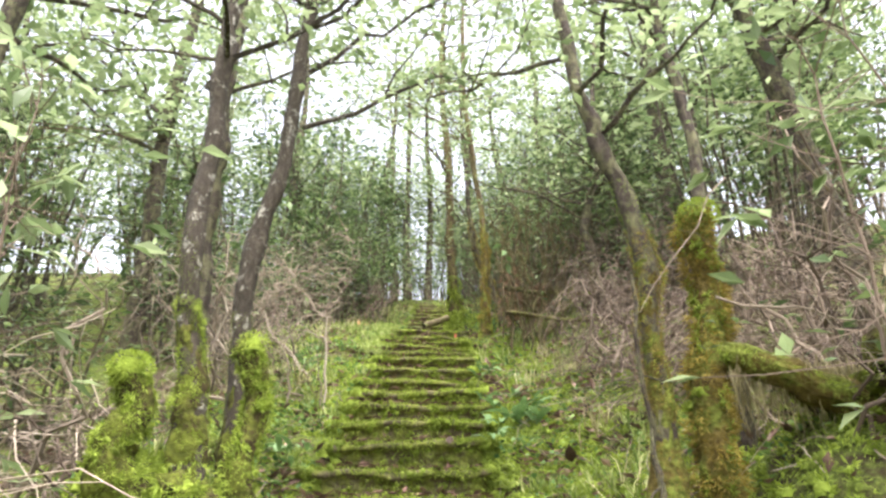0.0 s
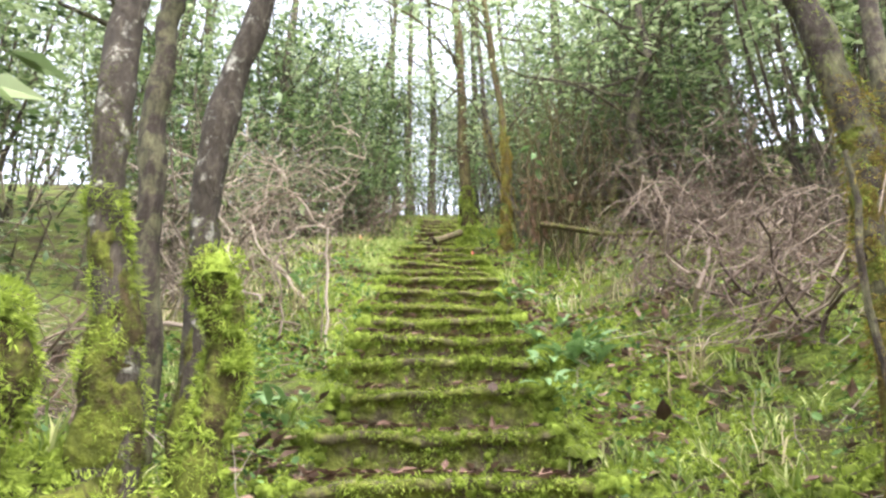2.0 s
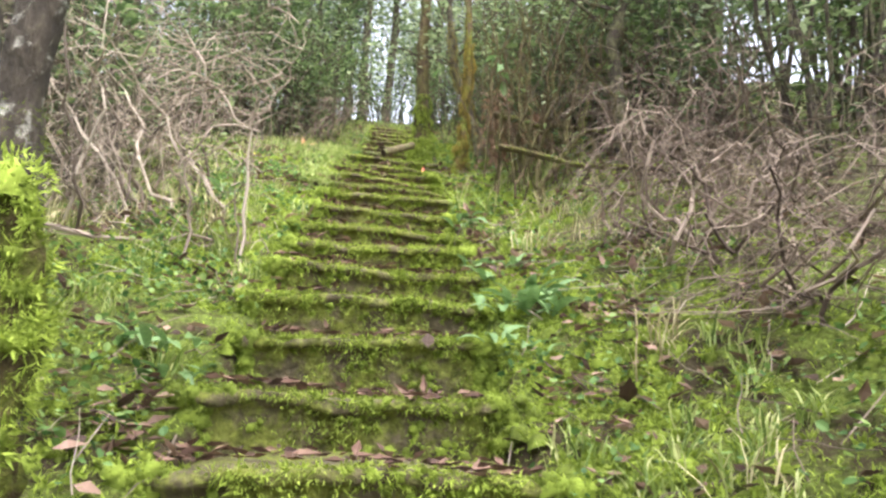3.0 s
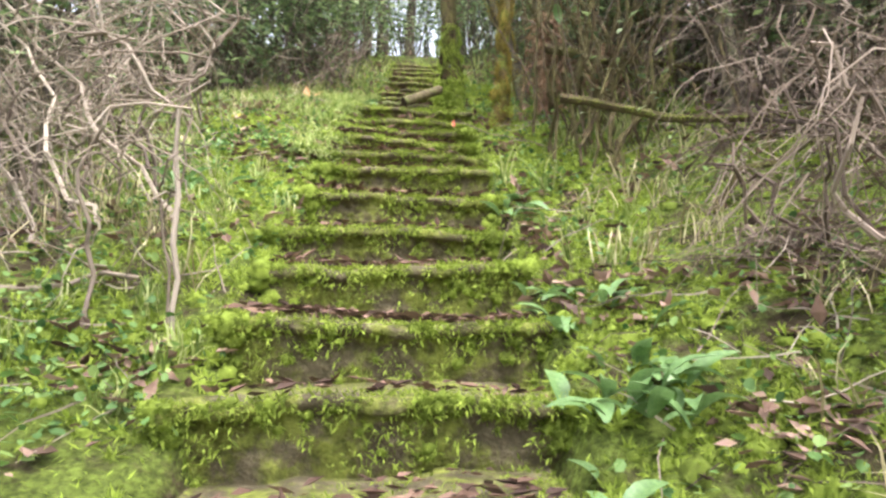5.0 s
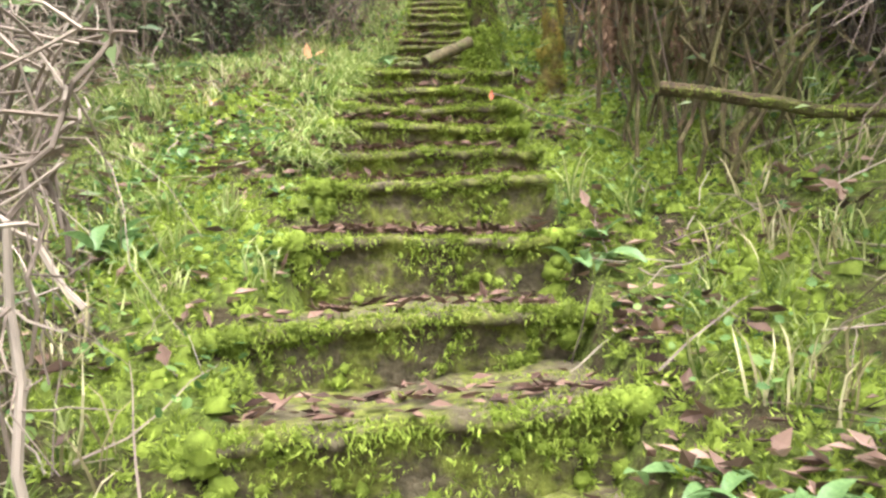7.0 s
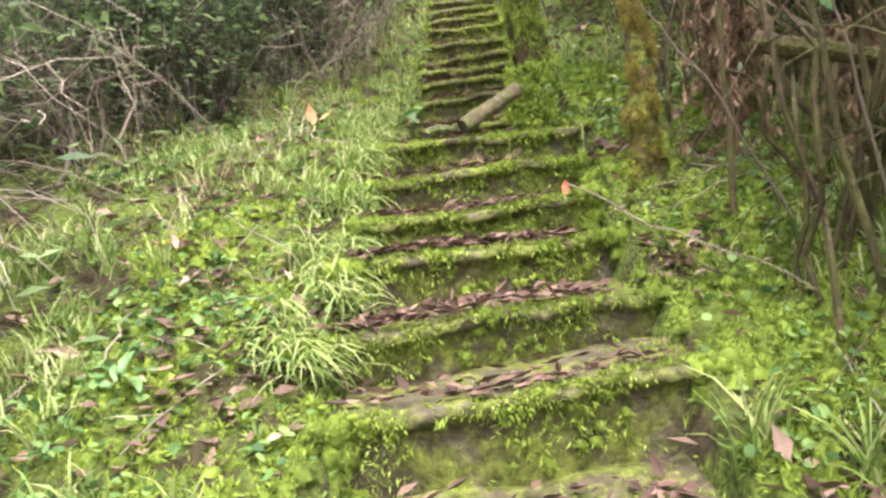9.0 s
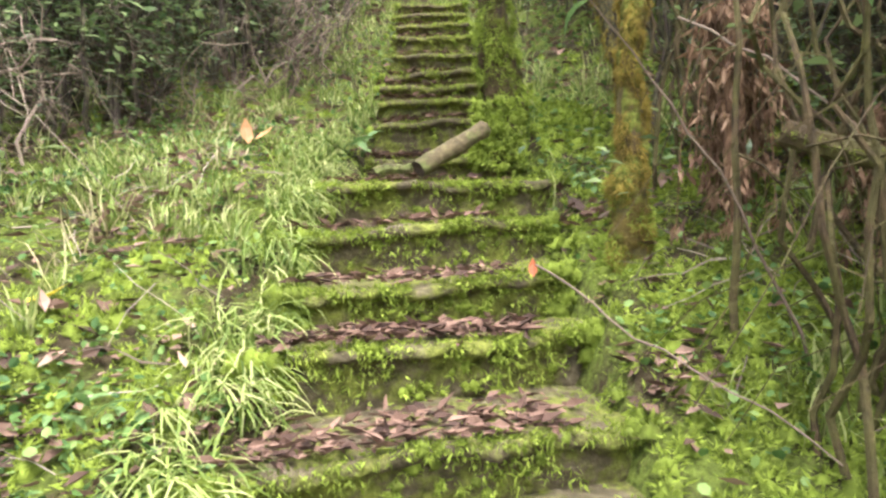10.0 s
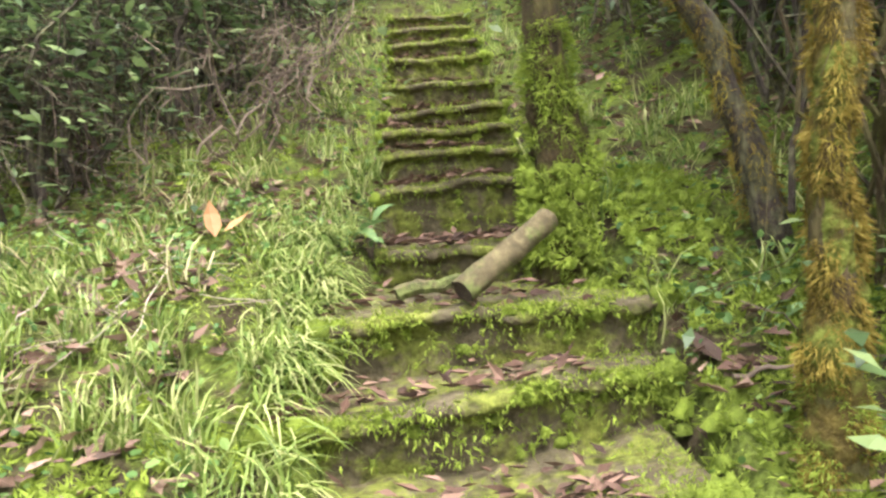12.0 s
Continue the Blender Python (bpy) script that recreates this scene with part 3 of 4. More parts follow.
# right of the steps: capped stump with the trees that grow round it
mossy_stump("tall dead stump hung with moss, bright moss cap", (0.98, 2.75, gz(0.98, 2.75)), 2.78 - gz(0.98, 2.75), 0.075, 0.058, (0.13, 0.0), 5200, MOSS_RUST, cap=1300, frond=0.075)
tree("tree", "crooked tree with peeling bark and hanging moss", (0.84, 2.72, gz(0.84, 2.72)), [(0.84, 2.74, 2.0), (0.82, 2.75, 2.3), (0.85, 2.75, 2.63), (0.80, 2.75, 2.94), (0.70, 2.75, 3.21), (0.62, 2.75, 3.46), (0.59, 2.78, 3.99), (0.5, 3.0, 5.8)],
     [0.075, 0.042, 0.036, 0.042, 0.042, 0.04, 0.034, 0.03, 0.018], BARK, 5, 1.2, 800, 0.075, lo=0.62, sleeve=(0.36, RUST_BED), moss=[(4000, 0.032, MOSS_RUST, 0.0, 0.4, 0.5), (1500, 0.03, MOSS, 0.1, 0.5, 0.4)])
tree("tree", "thin upright tree with dark smooth bark", (1.36, 3.3, gz(1.36, 3.3)), [(1.36, 3.3, 2.6), (1.38, 3.35, 3.6), (1.32, 3.4, 4.3), (1.45, 3.5, 6.2)],
     [0.05, 0.036, 0.033, 0.03, 0.016], BARK, 6, 1.2, 900, 0.075, lo=0.5)
mossy_stump("fallen bough smothered in moss", (1.75, 2.7, gz(1.75, 2.7)), 0.62, 0.36, 0.14, (0.35, 0.05), 4200, MOSS, cap=500, frond=0.055)
# pair of trees beside the landing
landing_tree = tree("tree", "tall tree with a thick green mossy foot", (0.17, 9.95, gz(0.17, 9.95)), [(0.15, 9.95, 5.2), (0.1, 9.98, 6.2), (0.08, 10.05, 7.5), (0.0, 10.1, 9.5), (0.1, 10.2, 11.5)],
     [0.15, 0.085, 0.068, 0.06, 0.05, 0.03], BARK_MOSS, 14, 1.6, 1100, 0.10, lo=0.4, sleeve=(0.25, MOSS_BED), moss=[(9000, 0.06, MOSS, 0.0, 0.24, 0.25), (1600, 0.035, MOSS_DARK, 0.15, 0.5)])
h = rng.random(230) ** 1.3
a = rng.uniform(0, 2 * np.pi, 230)
r = 0.1 + 0.15 * (1 - h) ** 1.5
at = np.column_stack([r * np.cos(a) + 0.14 * (1 - h) ** 2 - 0.02, r * np.sin(a) - 0.02, 0.03 + 0.62 * h])
v, f, t = cushions(at, rng.uniform(0.025, 0.055, 230), np.column_stack([np.cos(a), np.sin(a), 0.5 + 0 * a]), 34, 0.04, 0.6)
tagged(make("moss_mound", v, f, MOSS, landing_tree, t, True), "bright green moss heaped round the foot", kind="stuff")
tree("tree", "tree with rust-coloured shaggy moss on its bark", (0.52, 8.65, gz(0.52, 8.65)), [(0.53, 8.65, 4.6), (0.54, 8.68, 5.4), (0.45, 8.7, 6.6), (0.3, 8.8, 8.2), (0.36, 9.0, 10)],
     [0.072, 0.043, 0.04, 0.038, 0.035, 0.022], BARK_MOSS, 8, 1.5, 800, 0.10, lo=0.45, sleeve=(0.5, RUST_BED), moss=[(15000, 0.042, MOSS_RUST, 0.0, 0.42, 0.9), (3500, 0.04, MOSS, 0.0, 0.1, 0.1)])
tree("tree", "slim dark leaning tree hung with rusty moss", (0.88, 9.55, gz(0.88, 9.55)), [(0.66, 9.6, 5.15), (0.5, 9.62, 5.6), (0.36, 9.65, 6.4), (0.3, 9.7, 9.0)],
     [0.06, 0.045, 0.04, 0.036, 0.02], BARK, 6, 1.4, 600, 0.09, lo=0.5, moss=[(3200, 0.055, MOSS_RUST, 0.05, 0.7, 0.9)])

tree("tree", "crooked dark tree on the bank with bare limbs", (1.62, 6.9, gz(1.62, 6.9)), [(1.55, 6.9, 4.5), (1.5, 6.9, 4.75), (1.6, 6.9, 5.15), (1.78, 6.95, 5.5), (1.7, 7.0, 6.0), (1.9, 7.1, 7.4)],
     [0.07, 0.05, 0.048, 0.045, 0.042, 0.035, 0.018], BARK, 12, 1.3, 700, 0.08, lo=0.4, moss=[(700, 0.04, MOSS_DARK, 0.0, 0.4)])

# further trees of the wood: one slim tree, repeated
far_tree = tree("woodland_tree", "slim dark woodland tree with light green leaves", (2.6, 9.5, gz(2.6, 9.5)),
                [(2.62, 9.5, gz(2.6, 9.5) + 1.6), (2.5, 9.55, gz(2.6, 9.5) + 3.2), (2.7, 9.6, gz(2.6, 9.5) + 5.2), (2.5, 9.7, gz(2.6, 9.5) + 7.6)],
                [0.11, 0.085, 0.07, 0.05, 0.02], BARK, 11, 1.5, 1900, 0.12, BRIGHT_LEAF, 0.28, moss=[(240, 0.07, MOSS_DARK, 0, 0.3)], group="slim trees of the wood")
# the first four stand out of view, added to shade the walk's start
SPOTS = [(-2.9, 0.6), (2.7, 0.4), (-2.2, -2.4), (2.3, -2.2), (3.2, 8.6), (2.2, 13.6), (-0.4, 17.0), (2.5, 7.4), (-3.2, 7.0), (-2.9, 12.8), (-4.2, 10.2), (3.9, 12.2), (-1.6, 16.5), (4.8, 8.4), (-5.0, 6.0), (-4.8, 13.8), (1.6, 17.8), (2.9, 4.6), (-3.1, 3.6),
         (5.4, 15.0), (-7.0, 10.0), (-6.2, 17.0), (3.4, 19.5), (7.0, 11.0), (-4.4, -3.5), (4.0, -3.0), (-1.8, -6.0), (1.6, -6.5), (0.6, 17.6), (-1.4, 19.0), (0.9, 21.5), (-0.9, 16.2)]
for x, y in SPOTS:
    copy_thing(far_tree, pose(x, y, gz(x, y), rng.uniform(-5, 5), rng.uniform(-6, 6), rng.uniform(0, 360)))


# ------------------------------------------------------------------ evergreen shrubs and thickets
def shrub(name, label, leaf_mat, n, leaf, height, spread, stems, low=0.25, group=""):
    ob = thing(name, (0, 0, 0), label, "shrub", group)
    parts, tips = [], []
    for _ in range(stems):
        a = rng.uniform(0, 2 * np.pi)
        p = np.array([0.25 * np.cos(a), 0.25 * np.sin(a), -0.1]) * rng.uniform(0.3, 1.6)
        q = np.array([spread * np.cos(a) * rng.uniform(0.2, 1), spread * np.sin(a) * rng.uniform(0.2, 1), height * rng.uniform(0.6, 1)])
        line = bend(p, q, 9, 0.05)
        parts.append(tube(line, np.linspace(0.024, 0.006, 9), 4, cap=False))
        for j in range(3, 9):
            for _ in range(1):
                e = line[j] + rng.normal(size=3) * [0.42, 0.42, 0.3]
                parts.append(tube(bend(line[j], e, 3, 0.015), np.linspace(0.007, 0.002, 3), 3, cap=False))
                tips += [e, 0.5 * (e + line[j]), line[j] + rng.normal(size=3) * [0.4, 0.4, 0.3]]
    tagged(make("stems", *join(parts), BARK, ob), kind="stuff")
    tips = np.array(tips)
    tips = tips[tips[:, 2] > low * height]
    c = tips[rng.integers(0, len(tips), n)] + rng.normal(size=(n, 3)) * 0.12
    v, f, t = scatter(SLIM_V * [1.5, 1, 1], SLIM_F, c, sprout(n, 1.0, -0.15), rng.uniform(0.6, 1.25, n) * leaf)
    tagged(make("foliage", v, f, leaf_mat, ob, t), kind="stuff")
    return ob


dark_shrub = shrub("evergreen_shrub", "tall evergreen shrub with dark glossy leaves", SHRUB_LEAF, 2200, 0.14, 4.6, 1.4, 13, 0.03, "evergreen shrubs of the wood")
pale_shrub = shrub("leafy_shrub", "tall shrub with light green young leaves", BRIGHT_LEAF, 2200, 0.12, 5.2, 1.5, 12, 0.1, "leafy shrubs of the wood")


def thicket(stems, height, spread, mat, label, leaves):
    ob = thing("thicket", (0, 0, 0), label, "thicket", "thickets of thin stems")
    parts, tips = [], []
    for _ in range(stems):
        p = np.append(rng.normal(size=2) * spread, -0.1)
        h = height * rng.uniform(0.5, 1)
        q = p + np.append(rng.normal(size=2) * 0.28 * h * 0.6, h)
        line = bend(p, q, 8, 0.03)
        parts.append(tube(line, np.linspace(rng.uniform(0.006, 0.015), 0.003, 8), 4, cap=False))
        for j in (3, 5, 6):
            e = line[j] + rng.normal(size=3) * 0.25
            parts.append(tube(bend(line[j], e, 4, 0.02), np.linspace(0.005, 0.002, 4), 3))
            tips.append(e)
    tagged(make("stems", *join(parts), mat, ob), kind="stuff")
    tips = np.array(tips)
    c = tips[rng.integers(0, len(tips), leaves)] + rng.normal(size=(leaves, 3)) * 0.12
    v, f, t = scatter(SLIM_V * [1.4, 1, 1], SLIM_F, c, sprout(leaves, 1, -0.2), rng.uniform(0.05, 0.11, leaves))
    tagged(make("foliage", v, f, SHRUB_LEAF, ob, t), kind="stuff")
    return ob


stem_thicket = thicket(26, 2.6, 0.34, BARK, "dense thicket of thin dark bare stems", 600)


def plant_out(proto, places, tilt=5, grow=(0.85, 1.15)):
    first = True
    for x, y in places:
        s = rng.uniform(*grow)
        m = pose(x, y, gz(x, y, -0.03), rng.uniform(-tilt, tilt), rng.uniform(-tilt, tilt), rng.uniform(0, 360))
        ob = proto if first else copy_thing(proto, m)
        ob.matrix_basis = m @ Matrix.Diagonal((s, s, s, 1))
        first = False


plant_out(dark_shrub, [(-2.9, 12.2), (-2.3, 14.2), (-4.0, 12.6), (-1.7, 17.2), (-4.0, 9.6), (-5.0, 11.4), (-3.4, 15.6), (2.7, 11.9), (3.0, 9.2), (2.1, 15.4), (3.7, 7.2), (4.2, 10.8), (3.2, 14.0),
                       (-0.4, 20.2), (1.2, 20.0), (-5.6, 8.2), (5.0, 13.2), (-6.2, 13.6), (-3.4, 19.5), (4.0, 17.0), (-6.6, 9.8), (6.0, 9.0), (-8.0, 12.0), (7.5, 12.5), (1.6, 16.8), (-1.8, 16.2), (0.4, 22.5)], grow=(0.7, 1.05))
plant_out(pale_shrub, [(-2.3, 15.4), (3.0, 6.2), (2.3, 15.6), (2.9, 10.2), (-3.3, 14.6), (0.8, 18.4), (-5.2, 7.4), (4.8, 8.2), (-6.8, 11.4), (-6.4, 6.4), (5.8, 10.4), (-2.2, 19.4), (5.6, 6.6),
                       (2.4, 22.5), (-4.8, 17.8), (4.8, 19.6), (-0.8, 23.5), (-8.0, 8.4), (4.2, 3.0), (7.0, 14.0), (-8.6, 15.0), (-4.6, -2.0), (4.8, -1.0)], grow=(0.75, 1.1))
low_shrub = shrub("low_evergreen", "low dark evergreen bush under the trees", SHRUB_LEAF, 1150, 0.11, 1.7, 0.8, 10, 0.02, "low evergreens under the trees")
plant_out(low_shrub, [(-2.1, 11.7), (-2.8, 11.3), (-1.7, 12.7), (-3.5, 11.6), (-2.4, 10.7), (-1.5, 13.8), (-3.4, 8.9), (-3.0, 10.0), (1.7, 10.9), (1.7, 9.6), (1.5, 12.5), (1.6, 8.6), (1.2, 13.8), (2.2, 7.9), (1.9, 11.6), (-1.3, 14.9), (1.0, 15.4), (2.6, 6.6), (-2.9, 5.0), (-2.6, 2.4), (2.3, 2.6), (-2.7, 7.0)], 6, (0.7, 1.15))
plant_out(stem_thicket, [(-2.2, 11.6), (-3.0, 11.0), (-1.75, 12.9), (-3.9, 11.2), (1.75, 9.2), (1.6, 10.6), (1.75, 8.2), (2.4, 8.6), (1.3, 12.4), (2.3, 7.2), (-1.6, 14.4), (1.2, 14.0), (-2.6, 12.4), (2.2, 10.2), (2.2, 9.2), (-3.4, 10.2), (1.9, 7.8)], 5, (0.8, 1.3))
# ------------------------------------------------------------------ dead bushes and brush
def brush(name, label, foot, twigs, reach, height, mat, thick=0.005, droop=0.2, group="dead bushes", stems=7, width=0.5, lean=(0, 0)):
    ob = thing(name, foot, label, "bush", group)
    parts, tn = [], []
    lines = []
    for _ in range(stems):
        a = rng.uniform(0, 2 * np.pi)
        p = np.append(rng.normal(size=2) * 0.16, -0.08)
        q = np.array([width * np.cos(a) + lean[0], width * np.sin(a) + lean[1], height * rng.uniform(0.6, 1)])
        line = bend(p, q, 12, 0.05)
        parts.append(tube(line, np.linspace(thick * 2.6, thick, 12), 5))
        lines.append(line)
    for _ in range(twigs):
        line = lines[rng.integers(0, len(lines))]
        j = rng.integers(3, 12)
        p = line[j] + rng.normal(size=3) * 0.03
        ln = reach * rng.uniform(0.3, 1.1)
        d = rng.normal(size=3) * [1, 1, 0.7]
        d /= np.linalg.norm(d)
        q = p + d * ln
        tw = bend(p, q, 6, 0.035)
        k = np.linspace(0, 1, 6)
        tw[:, 2] -= droop * ln * k * k
        tw[:, 2] = np.maximum(tw[:, 2], -0.02)
        parts.append(tube(tw, np.linspace(thick * rng.uniform(0.4, 0.9), thick * 0.25, 6), 3, cap=False))
    for v, _ in parts:
        tn.append(np.full(len(v), rng.random()))
    tagged(make("twigs", *join(parts), mat, ob, np.concatenate(tn)), kind="stuff")
    return ob


def pale_bush():
    """Two crooked pale stems that fork into long, arching twigs."""
    foot = np.array((-1.05, 5.52, gz(-1.05, 5.52)))
    ob = thing("dead_bush", foot, "bleached bare bush with two crooked pale stems", "bush", "dead bushes")
    ways = [([(-1.2, 5.5, foot[2]), (-1.22, 5.5, 2.8), (-1.29, 5.5, 3.04), (-1.17, 5.5, 3.28), (-1.3, 5.55, 3.7), (-1.55, 5.6, 4.0)], 0.009),
            ([(-0.93, 5.5, foot[2]), (-0.94, 5.5, 2.8), (-0.97, 5.5, 3.25), (-1.16, 5.5, 3.49), (-1.3, 5.5, 3.68), (-1.5, 5.5, 3.8)], 0.011),
            ([(-0.97, 5.5, 3.23), (-0.9, 5.52, 3.42), (-0.79, 5.55, 3.6), (-0.76, 5.6, 3.85), (-0.85, 5.65, 4.15)], 0.007),
            ([(-0.97, 5.56, foot[2]), (-1.0, 5.56, 2.9), (-0.93, 5.56, 3.2), (-0.98, 5.6, 3.6), (-1.1, 5.6, 4.0)], 0.006)]
    parts = []
    for pts, r in ways:
        line = np.array(pts) - foot
        fine = np.linspace(0, 1, 16)
        line = np.column_stack([np.interp(fine, np.linspace(0, 1, len(pts)), line[:, i]) for i in range(3)])
        line[1:-1] += rng.normal(size=(14, 3)) * 0.014
        parts.append(tube(line, np.linspace(r, 0.35 * r, 16), 6, 0.08))
        for _ in range(34):
            j = rng.integers(4, 16)
            ln = rng.uniform(0.15, 0.7)
            d = rng.normal(size=3) * [1, 0.6, 0.8] + [-0.35, 0.1, 0.25]
            d[0] = -abs(d[0]) if line[j, 0] + foot[0] + ln > -0.6 else d[0]
            tw = bend(line[j], line[j] + d / np.linalg.norm(d) * ln, 7, 0.025)
            tw[:, 2] -= 0.5 * ln * np.linspace(0, 1, 7) ** 2
            parts.append(tube(tw, np.linspace(rng.uniform(0.002, 0.0055), 0.001, 7), 4, cap=False))
    tagged(make("twigs", *join(parts), TWIG, ob, np.concatenate([np.full(len(v), rng.uniform(0.2, 0.75)) for v, _ in parts])), kind="stuff")


pale_bush()
brush("dead_bush", "bleached bare tangle of dead twigs on the bank", (-1.6, 6.5, gz(-1.6, 6.5)), 110, 0.8, 1.3, TWIG, 0.005, 0.6, width=0.45, lean=(-0.35, -0.1), stems=9)
brush("dead_bush", "bleached bare tangle of dead twigs on the bank", (-2.1, 6.1, gz(-2.1, 6.1)), 190, 0.8, 1.4, TWIG, 0.005, 0.55, width=0.6)
brush("dead_bush", "grey-brown dead bramble leaning over the bank", (-2.5, 7.8, gz(-2.5, 7.8)), 300, 0.8, 1.5, TWIG, 0.005, 0.55, width=0.7)
brush("dead_bush", "grey-brown dead bramble leaning over the bank", (-2.7, 9.8, gz(-2.7, 9.8)), 200, 0.7, 1.0, TWIG_BROWN, 0.005, 0.6, width=0.7)
brush("dead_bush", "tangle of thin dead twigs beside mossy stumps", (-2.0, 3.2, gz(-2.0, 3.2)), 300, 0.8, 1.2, TWIG, 0.006, 0.4, width=0.7)
brush("dead_bush", "tangle of thin dead twigs beside mossy stumps", (-2.1, 1.9, gz(-2.1, 1.9)), 260, 0.8, 1.1, TWIG, 0.006, 0.4, width=0.7)
for x, y, h in [(1.5, 5.0, 0.75), (1.9, 5.7, 0.9), (1.45, 5.5, 0.45), (2.3, 5.0, 1.0), (1.7, 6.4, 1.0), (2.3, 6.5, 1.2), (1.5, 4.3, 0.55), (2.1, 3.9, 0.9), (1.95, 7.2, 1.1), (2.5, 4.5, 1.3)]:
    brush("brush_pile", "heap of dry brown twigs and bramble on the bank", (x, y, gz(x, y)), 180, 0.65, h, TWIG_BROWN, 0.0045, 0.45, "heaps of dry brush", 9, 0.55)


for x, y, h in [(-1.35, 11.3, 0.8), (-1.15, 12.1, 0.8), (-1.9, 10.9, 0.9), (-2.9, 9.0, 1.0), (1.6, 2.75, 1.2), (1.95, 3.3, 1.4), (-1.75, 3.5, 0.9)]:
    brush("dry_bramble", "brown withered bramble at the edge of the wood", (x, y, gz(x, y)), 130, 0.6, h, TWIG_BROWN, 0.004, 0.5, "withered brambles", 9, 0.45)
for x, y, h in [(0.95, 7.7, 1.9), (1.2, 7.1, 1.7), (1.35, 8.3, 2.0), (1.0, 9.0, 2.2)]:
    brush("vine_tangle", "tangle of thin dark mossy vines beside the trees", (x, y, gz(x, y)), 50, 0.8, h, BARK_MOSS, 0.0045, 0.5, "tangles of vines", 15, 0.4)


def bough(label, p, q, r0, r1, mat, wob=0.03, moss=0, name="branch", sides=7, moss_mat=None, forks=(4, 6, 8, 10)):
    """A fallen or hanging branch."""
    p, q = np.array(p, float), np.array(q, float)
    line = bend(p * 0, q - p, 12, wob)
    rad = np.linspace(r0, r1, 12)
    ob = thing(name, p, label, "branch", "fallen branches")
    parts = [tube(line, rad, sides, 0.05)]
    for j in forks:
        e = line[j] + rng.normal(size=3) * 0.18
        parts.append(tube(bend(line[j], e, 5, 0.015), np.linspace(rad[j] * 0.5, 0.002, 5), 4))
    make("wood", *join(parts), mat, ob, np.full(sum(len(v) for v, _ in parts), 0.6))
    if moss:
        mossy(ob, line, rad, moss, 0.03, moss_mat or MOSS, 0, 1, 0.2)
    return ob


bough("mossy fallen branch leaning across the bank", (0.62, 6.75, 3.72), (2.0, 6.6, gz(2.0, 6.6, 0.02)), 0.026, 0.02, BARK_MOSS, 0.02, 2600, moss_mat=MOSS)
bough("mossy fallen branch in the undergrowth", (0.95, 7.1, gz(0.95, 7.1)), (1.6, 7.5, gz(1.6, 7.5, 0.9)), 0.024, 0.014, BARK_MOSS, 0.03, 1600, moss_mat=MOSS)
bough("mossy fallen branch in the undergrowth", (1.1, 6.2, gz(1.1, 6.2, -0.02)), (2.1, 6.1, gz(2.1, 6.1, 0.2)), 0.02, 0.012, BARK_MOSS, 0.03, 1400, moss_mat=MOSS)
bough("mossy fallen branch propped on the bank", (0.75, 7.9, gz(0.75, 7.9, 0.75)), (1.7, 7.3, gz(1.7, 7.3, 0.25)), 0.035, 0.02, BARK_MOSS, 0.02, 1500)
bough("bleached dead branch lying on the grass", (-2.3, 5.6, gz(-2.3, 5.6, 0.08)), (-1.15, 5.75, gz(-1.15, 5.75, 0.06)), 0.022, 0.008, TWIG, 0.02)
bough("thin grey stick lying across mossy steps", (0.12, 8.5, 4.06), (0.72, 7.6, gz(0.72, 7.6, 0.1)), 0.004, 0.0025, TWIG_BROWN, 0.012, forks=())
bough("long bare stick leaning against the tree", (0.6, 8.45, 4.86), (1.35, 7.6, gz(1.35, 7.6, 0.1)), 0.005, 0.003, TWIG_BROWN, 0.016, forks=(9,))
bough("short grey twigs lying on the litter", (0.42, 9.0, gz(0.42, 9.0, 0.04)), (0.72, 8.92, gz(0.72, 8.92, 0.05)), 0.008, 0.004, TWIG_BROWN, 0.008)
bough("curved dead twig hanging beside the stump", (1.05, 2.66, 2.33), (1.9, 2.5, 2.25), 0.006, 0.003, TWIG, 0.02)
bough("dark bare branch reaching up", (0.80, 2.66, gz(0.80, 2.66)), (0.76, 2.66, 2.45), 0.014, 0.007, BARK, 0.01, 500, moss_mat=MOSS_RUST)
for x, y, tx, ty, h in [(0.88, 7.55, -0.12, 0.1, 1.5), (0.95, 7.5, 0.02, 0.05, 1.7), (1.05, 7.6, 0.2, 0.0, 1.6), (0.7, 8.15, 0.03, 0.1, 1.7)]:
    bough("slender green young tree growing on the bank", (x, y, gz(x, y)), (x + tx, y + ty, gz(x, y) + h), 0.014, 0.006, BARK_MOSS, 0.01, name="young_tree")

curtain = bough("mossy bough with a curtain of hanging roots", (1.08, 2.74, 2.12), (1.95, 2.7, gz(1.95, 2.7, 0.02)), 0.06, 0.08, RUST_BED, 0.012, 3000, moss_mat=MOSS, sides=10, forks=())
p = np.column_stack([rng.uniform(0.02, 0.6, 420), rng.normal(0, 0.04, 420), rng.uniform(-0.06, 0.0, 420)])
w = rng.normal(size=(420, 3)) * 0.14 + [0, 0, -1]
v, f, t = scatter(BLADE_V, BLADE_F, p, w, np.column_stack([np.full(420, 0.1), rng.uniform(0.08, 0.34, 420), rng.uniform(0.08, 0.3, 420)]), False)
tagged(make("hanging_roots", v, f, STRAW, curtain, 0.5 * t), "dry brown hanging roots", kind="stuff")

